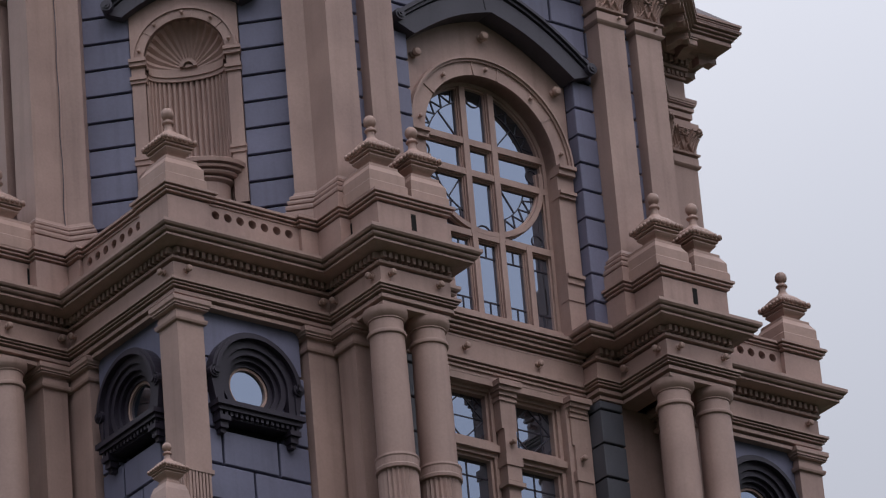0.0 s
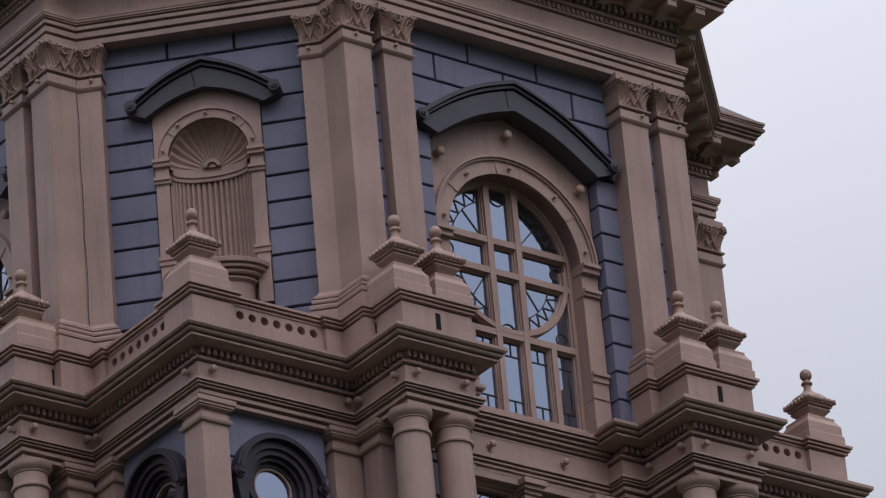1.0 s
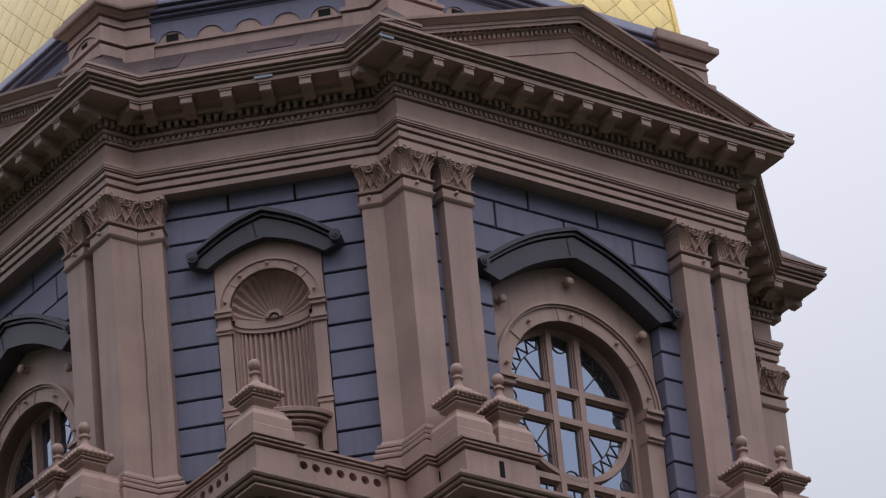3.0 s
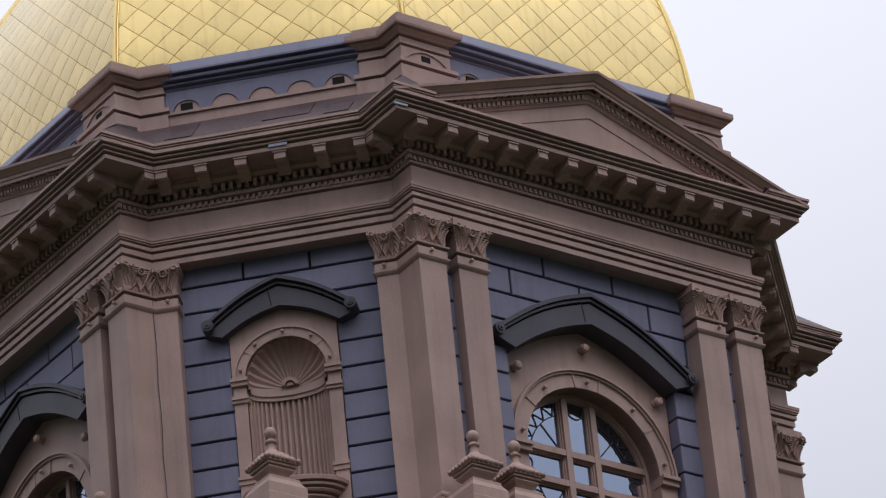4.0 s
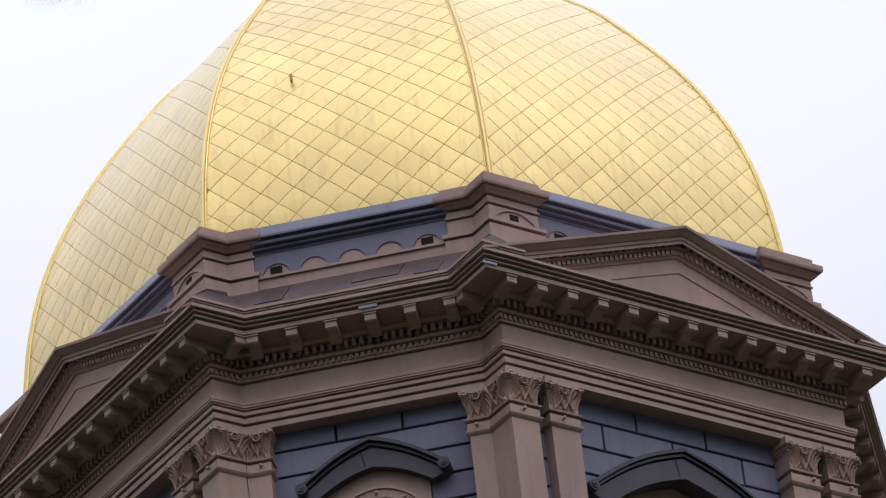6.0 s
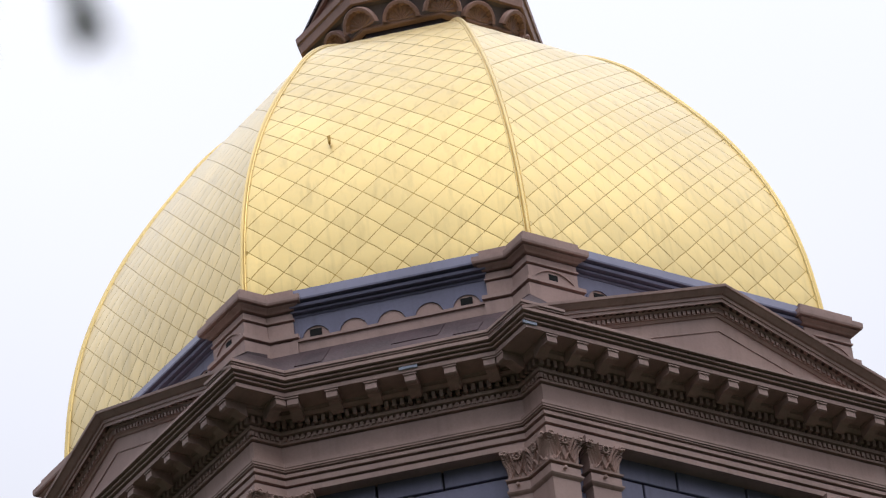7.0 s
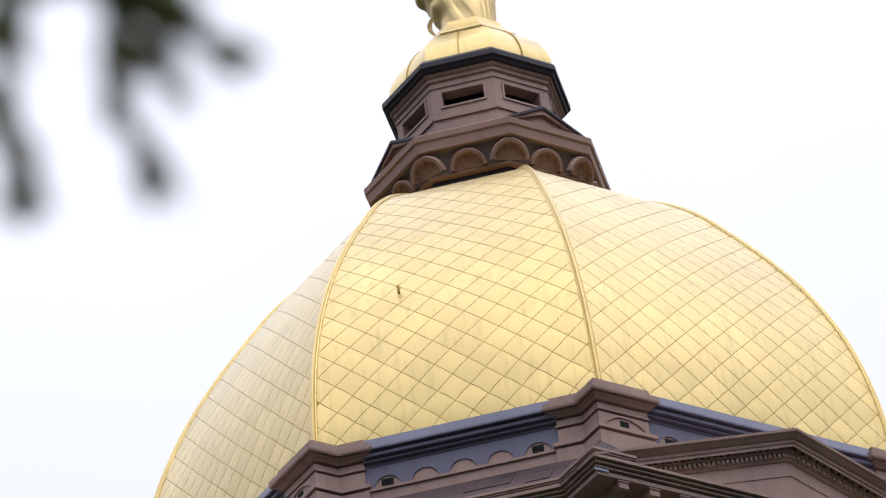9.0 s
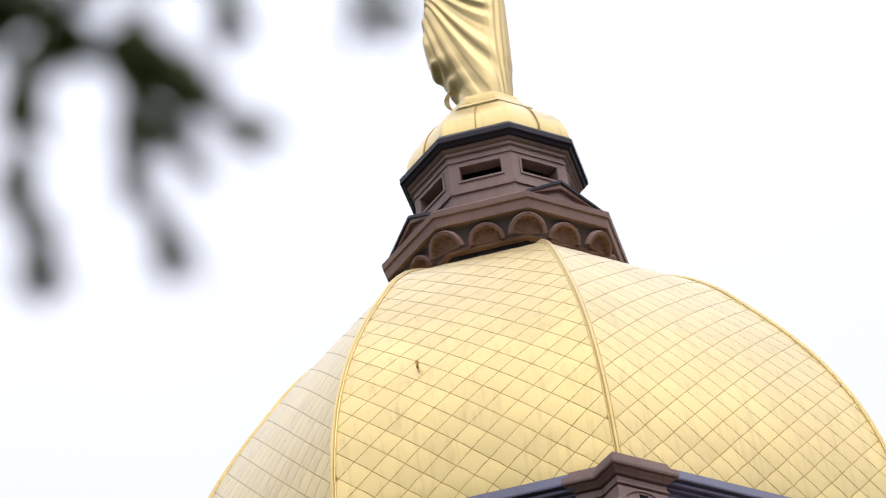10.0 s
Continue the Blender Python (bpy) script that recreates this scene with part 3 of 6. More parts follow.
# ---- parapet over the lower stage ----
# pedestal at each corner, a block over each pair of columns, pierced panels between
PED = [(-0.2, 33.60), (0.0, 33.60), (0.0, 33.70), (-0.02, 33.72), (-0.02, 34.11), (0.015, 34.115), (0.015, 34.155), (0.045, 34.16), (0.045, 34.20), (0.07, 34.205), (0.07, 34.24), (0.0, 34.265), (-0.2, 34.265)]


PLINTH = [(0.02, 34.24), (0.02, 34.40), (0.0, 34.42), (0.0, 34.56), (-0.03, 34.61), (-0.06, 34.66), (-0.06, 34.70)]


def urn_meshes():
    bm = bmesh.new()
    q = math.pi / 4
    lathe(bm, [(0.215, 34.60), (0.215, 34.67), (0.185, 34.685), (0.185, 34.70), (0.20, 34.725), (0.235, 34.755), (0.28, 34.785), (0.31, 34.81), (0.31, 34.825), (0.285, 34.828), (0.285, 34.842), (0.345, 34.855), (0.345, 34.875), (0.32, 34.877), (0.32, 34.887), (0.372, 34.89), (0.372, 34.91), (0.34, 34.93)], 0, 0, 4, q)
    base = mesh_of(bm, TAN_PALE, "urn_tray")
    bm = bmesh.new()
    prof = [(0.352, 34.91), (0.345, 34.955), (0.315, 35.01), (0.25, 35.055), (0.175, 35.09), (0.115, 35.125), (0.08, 35.16)]
    rings = []
    for k, (r, z) in enumerate(prof):
        t = k / (len(prof) - 1)
        ring = []
        for i in range(24):
            a = 2 * math.pi * i / 24
            sq = r / R2 / max(abs(math.cos(a)), abs(math.sin(a)))
            rr = sq * (1 - t) + r * t
            ring.append(bm.verts.new((rr * math.cos(a), rr * math.sin(a), z)))
        rings.append(ring)
    for a, b in zip(rings, rings[1:]):
        for i in range(24):
            bm.faces.new((a[i], a[(i + 1) % 24], b[(i + 1) % 24], b[i]))
    bm.faces.new(rings[-1])
    lid = mesh_of(bm, TAN_PALE, "urn_lid", True)
    bm = bmesh.new()
    lathe(bm, [(0.085, 35.12), (0.068, 35.17), (0.055, 35.22), (0.06, 35.255), (0.085, 35.27), (0.09, 35.285), (0.075, 35.305), (0.05, 35.32), (0.05, 35.335)]
          + [(0.094 * math.sin(radians(a)), 35.42 - 0.094 * math.cos(radians(a))) for a in range(30, 180, 15)] + [(0.005, 35.514)], 0, 0, 20)
    top = mesh_of(bm, TAN_PALE, "ball_finial", True)
    bm = bmesh.new()
    for i in range(7):
        c = -0.235 + 0.47 * i / 6
        for x, y in ((c, -0.262), (c, 0.262), (-0.262, c), (0.262, c)):
            ball(bm, x * 1.06, y * 1.06, 34.935, 0.037, 6)
    beads = mesh_of(bm, TAN_PALE, "bead_rim", True)
    return base, lid, top, beads


URN = urn_meshes()


def urn(x, y, z=0.0, rot=0.0, parent=None):
    u = new("urn", URN[0])
    u.parent = parent or tower
    u.location, u.rotation_euler, u.scale = (x, y, z + 0.03), (0, 0, radians(rot)), (0.93, 0.93, 1.0)
    tagged(u, "square tan urn with beaded rim and ball")
    for name, me in zip(("lid", "ball_finial", "bead_rim"), URN[1:]):
        o = new(name, me)
        o.parent = u
        if name == "bead_rim":
            tagged(o, "row of small tan beads", kind="stuff")
    return u


def pierced_panel(x0, x1, z0, z1, y0, y1, holes, hz, r):
    """A panel with round holes that go right through."""
    bm = bmesh.new()
    hw = (z1 - z0) / 2
    edges = [x0]
    for h in holes:
        edges += [h - 0.09, h + 0.09]
    edges.append(x1)
    for a, b in zip(edges[::2], edges[1::2]):
        if b - a > 0.004:
            box(bm, a, b, y0, y1, z0, z1)
    for h in holes:
        n = 24
        circ, sq = [], []
        for i in range(n):
            a = 2 * math.pi * (i + 0.5) / n
            circ.append((h + r * math.cos(a), hz + r * math.sin(a)))
            k = 1 / max(abs(math.cos(a)), abs(math.sin(a)))
            sx, sz = math.cos(a) * k, math.sin(a) * k
            sq.append((h + 0.09 * sx, hz + sz * (z1 - hz if sz > 0 else hz - z0)))
        band(bm, circ, sq, y0, y1, closed=True)
    return bm


HOLES = [4.73 - 0.195 * i for i in range(7)]
for th in WIDE:
    part("corner_pedestal", solid(rect(-5.56, -4.86, -5.56, -4.86), PED), TAN, tower, "tan corner pedestal", face_turn(th))
    part("pedestal_plinth", solid(rect(-5.54, -4.93, -5.54, -4.93), PLINTH), TAN_PALE, tower, turn=face_turn(th))
    x, y = turned(th, -5.25, 5.25)
    urn(x, y, rot=th)
    for sign in (-1, 1):
        def place(name, bm, mat, label=""):
            return part(name, mirrored(bm) if sign > 0 else bm, mat, tower, label, face_turn(th))
        bay = solid(rect(-2.98, -1.80, -6.66, -5.5), PED)
        bay_ob = place("bay_pedestal", bay, TAN, "tan pedestal block over the paired columns")
        for u in (2.745, 2.065):
            place("pedestal_plinth", solid(rect(-u - 0.29, -u + 0.29, -6.62, -5.80), PLINTH), TAN_PALE)
            x, y = turned(th, sign * u, 6.34)
            urn(x, y, rot=th)
        pier = solid(rect(-3.42, -2.96, -5.54, -5.0), PED)
        place("parapet_pier", pier, TAN)
        # black boxes on the faces, painted as the shade of slots
        slot = bmesh.new()
        box(slot, -2.42, -2.34, -6.645, -6.60, 33.78, 34.02)
        box(slot, -2.965, -2.92, -6.06, -5.98, 33.78, 34.02)
        place("slot", slot, HOLE, "vent slot, its shade painted near-black")
        panel = pierced_panel(-4.88, -3.40, 33.72, 34.14, -5.46, -5.32, [-h for h in HOLES], 33.99, 0.062)
        place("pierced_panel", panel, TAN, "tan parapet panel pierced by round holes")
        rail = open_sweep([(-4.90, -5.46), (-3.38, -5.46)], [(-0.16, 34.11), (0.015, 34.115), (0.015, 34.155), (0.045, 34.16), (0.045, 34.20), (0.07, 34.205), (0.07, 34.24), (0.0, 34.27), (-0.16, 34.27)])
        place("parapet_rail", rail, TAN)
        foot = bmesh.new()
        box(foot, -4.90, -3.38, -5.50, -5.30, 33.60, 33.73)
        place("parapet_foot", foot, TAN)

# free-standing corner buttress of the stage below, with its urn
for th in WIDE:
    x, y = turned(th, -6.364, 6.364)
    u = urn(x, y, 29.96 - 35.51 * 0.66, rot=th)
    u.scale = (0.66, 0.66, 0.66)
    butt = part("corner_buttress", solid(rect(-6.62, -6.10, -6.62, -6.10), [(0.1, 0.0), (0.1, 28.4), (0.0, 28.5), (0.0, 29.0), (-0.06, 29.1), (-0.09, 29.30), (-0.12, 29.39)]), TAN, tower, "tan corner buttress under an urn", face_turn(th))

# ---- drum: piers with capitals ----
NE = narrow_to_wide
SH = 0.03
PIER = [(-2.547, W_OUT - SH), (-W_HALF + SH, W_OUT - SH), (-W_HALF + SH, W_BACK - SH * 0.4), NE(1.40, N_OUT - SH), NE(1.40, N_WALL - 0.15), (-2.547, W_WALL - 0.15)]
PIER2 = [(-1.868, W_OUT - SH), (-2.338, W_OUT - SH), (-2.338, W_WALL - 0.15), (-1.868, W_WALL - 0.15)]
BASE = [(0.004, 33.6), (0.13, 33.6), (0.13, 34.11), (0.145, 34.115), (0.145, 34.155), (0.175, 34.16), (0.175, 34.20), (0.20, 34.205), (0.20, 34.24), (0.13, 34.265), (0.13, 34.47), (0.05, 34.475), (0.05, 34.497), (0.12, 34.50), (0.125, 34.53), (0.12, 34.565), (0.04, 34.57), (0.04, 34.592), (0.095, 34.597), (0.10, 34.62), (0.095, 34.65),
        (0.02, 34.655), (0.02, 34.677), (0.07, 34.682), (0.07, 34.72), (0.03, 34.75), (0.004, 34.80)]
NECK = [(0.004, 38.38), (0.03, 38.405), (0.045, 38.43), (0.045, 38.45), (0.02, 38.46), (0.02, 38.60), (0.045, 38.61), (0.05, 38.635), (0.02, 38.65)]
BELL = [(0.006, 38.64), (0.012, 38.75), (0.03, 38.88), (0.06, 38.98), (0.085, 39.035), (0.085, 39.06), (0.06, 39.065), (0.06, 39.14)]


def ccw(points):
    pts2 = [(u, -d) for u, d in points]
    return pts2 if area(pts2) > 0 else pts2[::-1]


def bell_out(z):
    """How far the bell of a capital stands out at a height."""
    for (o0, z0), (o1, z1) in zip(BELL, BELL[1:]):
        if z0 <= z <= z1 and z1 > z0:
            return o0 + (o1 - o0) * (z - z0) / (z1 - z0)
    return BELL[-1][0]


def leaf_capital(path, faces):
    """Ribbed corner leaves, crossing stalks, a ring flower and a row of small leaves laid on the bell. faces: which edges of the plan show."""
    bm = bmesh.new()
    rnd = random.Random(5)
    for i in faces:
        a, b = Vector(path[i]), Vector(path[(i + 1) % len(path)])
        t = (b - a).normalized()
        n = Vector((t.y, -t.x))
        L = (b - a).length
        mid = (a + b) / 2

        def at(x, z, out):
            p = mid + t * x + n * (bell_out(z) + out)
            return bm.verts.new((p.x, p.y, z))

        def ridge(x0, z0, x1, z1, w0, w1, high, curl=0.0, bow=0.0):
            """A raised rib from one point of the face to another, its end curled outwards."""
            rows = []
            dx, dz = x1 - x0, z1 - z0
            k = math.hypot(dx, dz)
            ex, ez = -dz / k, dx / k
            for j in range(7):
                f = j / 6
                w = (w0 + (w1 - w0) * f) * (1.0 if 0 < j < 6 else 0.55) / 2
                x, z = x0 + dx * f + ex * bow * math.sin(math.pi * f), z0 + dz * f + ez * bow * math.sin(math.pi * f)
                out = high * math.sin(math.pi * min(1.0, 0.25 + 0.6 * f)) + curl * f ** 3
                rows.append([at(x - ex * w, z - ez * w, curl * f ** 3 - 0.006), at(x, z, out + 0.012), at(x + ex * w, z + ez * w, curl * f ** 3 - 0.006)])
            for r0, r1 in zip(rows, rows[1:]):
                for q in (0, 1):
                    bm.faces.new((r0[q], r0[q + 1], r1[q + 1], r1[q]))
            bm.faces.new(rows[-1])

        half = L / 2 + 0.03
        for s in (-1, 1):
            # corner leaf: ribs that fan out and up to the horn
            for q in range(4):
                f = q / 3
                ridge(s * half * (0.16 + 0.62 * f), 38.70 + 0.02 * f, s * half * (0.62 + 0.46 * f), 39.0 - 0.10 * f + rnd.uniform(-0.006, 0.006), 0.026, 0.034, 0.014, 0.016, s * 0.012)
            # stalk that crosses from the middle to the other side of the ring
            ridge(s * half * 0.02, 38.68, s * half * 0.52, 39.02, 0.03, 0.024, 0.034, 0.02, s * -0.016)
            ridge(s * half * 0.55, 38.67, s * half * 0.06, 38.90, 0.026, 0.018, 0.030, 0.0, s * 0.012)
            # curled horn under the slab
            for q in range(9):
                ang, r = q * 0.7, 0.044 - 0.004 * q
                p = mid + t * (s * (half - 0.02 + r * math.cos(ang))) + n * 0.115
                ball(bm, p.x, p.y, 38.995 + r * math.sin(ang), 0.019, 5)
        # ring flower
        for q in range(12):
            ang = 2 * math.pi * q / 12
            z = 38.955 + 0.046 * math.sin(ang)
            p = mid + t * (0.046 * math.cos(ang)) + n * (bell_out(z) + 0.03)
            ball(bm, p.x, p.y, z, 0.017, 5)
        p = mid + n * (bell_out(38.955) + 0.025)
        ball(bm, p.x, p.y, 38.955, 0.018, 5)
        # small pointed leaves along the foot
        k = max(3, round(L / 0.12))
        for j in range(k):
            x = -L / 2 + (j + 0.5) * L / k
            ridge(x, 38.652, x + rnd.uniform(-0.006, 0.006), 38.652 + rnd.uniform(0.055, 0.07), 0.06, 0.025, 0.022, 0.012)
    return bm


SHAFT1, SHAFT2 = ccw(PIER), ccw(PIER2)


def shaft(points):
    bm = bmesh.new()
    prism(bm, points, 34.4, 38.45)
    return bm


def edge_ids(path, wanted):
    """Edges of the plan whose two ends are both among the wanted points."""
    res = []
    for i in range(len(path)):
        p, q = path[i], path[(i + 1) % len(path)]
        if any((p, q) == w or (q, p) == w for w in wanted):
            res.append(i)
    return res


def pl(p):
    return (p[0], -p[1])


SHOW1 = edge_ids(SHAFT1, [(pl(PIER[i]), pl(PIER[i + 1])) for i in range(3)])
SHOW2 = edge_ids(SHAFT2, [(pl(PIER2[0]), pl(PIER2[1]))])
for sign in (-1, 1):
    meshes = []
    for path, show in ((SHAFT1, SHOW1), (SHAFT2, SHOW2)):
        group = []
        for name, bm, mat in (("shaft", shaft(path), TAN), ("base", solid(path, BASE), TAN), ("neck", solid(path, NECK), TAN), ("bell", solid(path, BELL), TAN), ("leaves", leaf_capital(path, show), TAN_PALE)):
            group.append((name, mesh_of(mirrored(bm) if sign > 0 else bm, mat, name)))
        meshes.append(group)
    for th in WIDE:
        for group, name in zip(meshes, ("corner_pilaster", "pilaster")):
            ob = part(name, group[0][1], TAN, tower, "tall tan pilaster with a leafy capital", face_turn(th))
            if sign > 0 and th == 0:  # this pair stands a little closer to the window
                ob.location = (0.0, -0.09, 0.0)
            for nm, me in group[1:]:
                part(nm, me, None, ob)
        for u in (2.80, 2.14):
            face_knob(th, sign * u, W_OUT - 0.02, 38.53, size=0.55)
for th in NARROW:
    for s in (-1.52, 1.52):
        face_knob(th, s, N_OUT - 0.02, 38.53, size=0.55)

# ---- drum: block walls ----
COURSE = [39.235 - 0.4305 * i for i in range(14)]


N_COURSE = [39.25] + [38.84 - 0.406 * i for i in range(14)]


def wall_blocks(half, opening, apex, slope, step, shift, courses):
    """Outlines of the blocks round an opening with a gabled head."""
    res = []
    for k, top in enumerate(courses[:-1]):
        z0, z1 = courses[k + 1], min(top, 39.16)
        cuts, x = [], shift + (step / 2 if k % 2 else 0) - step * 6
        while x < half and (k == 0 or step > 1.1):
            if x > -half + 0.08:
                cuts.append(x)
            x += step
        cuts = [-half] + [c for c in cuts if c < half - 0.08] + [half]
        line = apex - slope * opening
        if z1 <= line + 0.05:
            for s in (-1, 1):
                a, b = sorted((s * opening, s * half))
                res.append([(a, z0), (b, z0), (b, z1), (a, z1)])
            continue
        for a, b in zip(cuts, cuts[1:]):
            if a < 0 < b and z0 < apex:
                pieces = [(a, 0.0), (0.0, b)]
            else:
                pieces = [(a, b)]
            for p, q in pieces:
                s = 1 if p + q > 0 else -1
                poly = [(p, z0), (q, z0), (q, z1), (p, z1)]
                poly = clip(poly, slope * s, 1, apex)
                if len(poly) >= 3 and abs(area(poly)) > 0.004:
                    res.append(poly)
    return res


def wall_backing(half, opening, apex, slope, d0, d1):
    bm = bmesh.new()
    for s in (-1, 1):
        pts2 = [(s * opening, 33.55), (s * half, 33.55), (s * half, 39.2), (0, 39.2), (0, apex), (s * opening, apex - slope * opening)]
        extrude_outline(bm, pts2, -d0, -d1)
    return bm


W_OPEN, W_APEX, W_SLOPE = 1.42, 38.36, 0.47
N_OPEN, N_APEX, N_SLOPE = 0.74, 38.45, 0.50
wide_blocks = [mesh_of(b, GREY, "block") for b in (block(p, W_WALL, 0.2 if abs(sum(x for x, _ in p) / len(p)) < 2.4 else 0.06) for p in wall_blocks(2.90, W_OPEN, W_APEX, W_SLOPE, 1.2, 0.55, COURSE)) if b]
narrow_blocks = [mesh_of(b, GREY, "block") for b in (block(p, N_WALL, 0.06) for p in wall_blocks(1.62, N_OPEN, N_APEX, N_SLOPE, 0.94, 0.45, N_COURSE)) if b]
gap_blocks = []
for side in (-1, 1):
    for top, low in zip(COURSE, COURSE[1:]):
        gap_blocks.append(mesh_of(block(rect(min(side * 2.60, side * 2.20), max(side * 2.60, side * 2.20), low, min(top, 39.16)), 5.72, 0.15), GREY, "block"))
wide_back = mesh_of(wall_backing(2.90, W_OPEN + 0.16, W_APEX, W_SLOPE, W_WALL - 0.045, 5.1), JOINT, "wall_backing")
narrow_back = mesh_of(wall_backing(1.62, N_OPEN + 0.035, N_APEX, N_SLOPE, N_WALL - 0.045, 5.2), JOINT, "wall_backing")
for faces, back, blocks in ((WIDE, wide_back, wide_blocks), (NARROW, narrow_back, narrow_blocks)):
    for th in faces:
        wall = part("drum_wall", back, None, tower, "blue-grey rusticated drum wall with dark joints", face_turn(th))
        for me in blocks:
            part("block", me, None, wall)
        if faces is WIDE:
            for me in gap_blocks:
                part("block", me, None, wall)

# ---- drum: niches ----


def hood(half, apex, end_top, low_mid, low_end, low_half, d_wall, d_face, d_cap, bulge):
    """A gabled, slightly curved hood: face band, crown moulding and scrolled ends."""
    n = 10

    def line(x_end, z_mid, z_end, bulge):
        res = []
        for i in range(2 * n + 1):
            f = (i - n) / n
            a = abs(f)
            res.append((x_end * f, z_mid + (z_end - z_mid) * a + bulge * math.sin(math.pi * a)))
        return res
    face, crown = bmesh.new(), bmesh.new()
    top, low = line(half, apex, end_top, bulge), line(low_half, low_mid, low_end, bulge * 0.8)
    mid = [(x * 0.99, z - 0.11) for x, z in top]
    band(face, low, [(x, z - 0.04) for x, z in mid], -d_face, -d_wall)
    lip = [(x, z - 0.012) for x, z in mid]
    for a, b, d in ((lip, [(x, z + 0.03) for x, z in mid], d_face + 0.03), ([(x, z + 0.028) for x, z in mid], [(x, z + 0.045) for x, z in mid], d_face - 0.03), ([(x, z + 0.045) for x, z in mid], [(x, z + 0.085) for x, z in mid], d_cap), ([(x, z + 0.08) for x, z in mid], top, d_cap - 0.02)):
        band(crown, a, b, -d, -d_wall)
    for s in (-1, 1):
        x, z = s * (half - 0.03), end_top - 0.06
        for r, d in ((0.085, d_cap + 0.01), (0.05, d_cap + 0.03), (0.02, d_cap + 0.045)):
            extrude_outline(crown, arc(x, z, r, 0, 360, 16)[:-1], -d, -d_wall)
    joint = bmesh.new()
    bars(joint, [(-0.10, low_mid + 0.005, -0.145, apex - 0.165)], 0.02, -d_face - 0.003, -d_wall)
    return face, crown, joint


NZ, NR = 37.25, 0.565   # springing and radius of the niche


def niche_surround():
    bm = bmesh.new()
    n = 24
    inn = [(NR, 34.9)] + arc(0, NZ, NR, 0, 180, n) + [(-NR, 34.9)]
    out = [(0.75, 34.9)] + [(max(-0.75, min(0.75, x * 2.2)), min(38.45 - 0.5 * abs(max(-0.75, min(0.75, x * 2.2))), NZ + (z - NZ) * 3)) for x, z in arc(0, NZ, NR, 0, 180, n)] + [(-0.75, 34.9)]
    band(bm, inn, out, -(N_WALL + 0.03), -5.3)
    return bm


def niche_archivolt():
    bm = bmesh.new()
    ring_arch(bm, NR, NR + 0.13, -(N_WALL + 0.06), -5.4, NZ, 0, NZ, 24)
    ring_arch(bm, NR + 0.13, NR + 0.165, -(N_WALL + 0.085), -5.4, NZ, 0, NZ, 24)
    for s in (-1, 1):  # voussoir joints beside the key
        for ang in (38, 78):
            c, q = math.cos(radians(ang)), math.sin(radians(ang))
            x0, z0, x1, z1 = s * NR * c, NZ + NR * q, s * (NR + 0.13) * c, NZ + (NR + 0.13) * q
            bars(bm, [(x0, z0, x1, z1)], 0.02, -(N_WALL + 0.072), -5.5)
    return bm


def niche_impost(s, steps):
    bm = bmesh.new()
    for z0, z1, o in steps:
        a, b = sorted((s * (NR - 0.02 - o * 0.1), s * (0.755 + o * 0.2)))
        box(bm, a, b, -(N_WALL + o), -5.4, z0, z1)
    return bm


IMPOSTS = (((NZ - 0.03, NZ + 0.02, 0.10), (NZ - 0.09, NZ - 0.03, 0.075)), ((NZ - 0.30, NZ - 0.25, 0.078), (NZ - 0.35, NZ - 0.30, 0.055)), ((35.72, 35.77, 0.07), (35.65, 35.72, 0.05)))


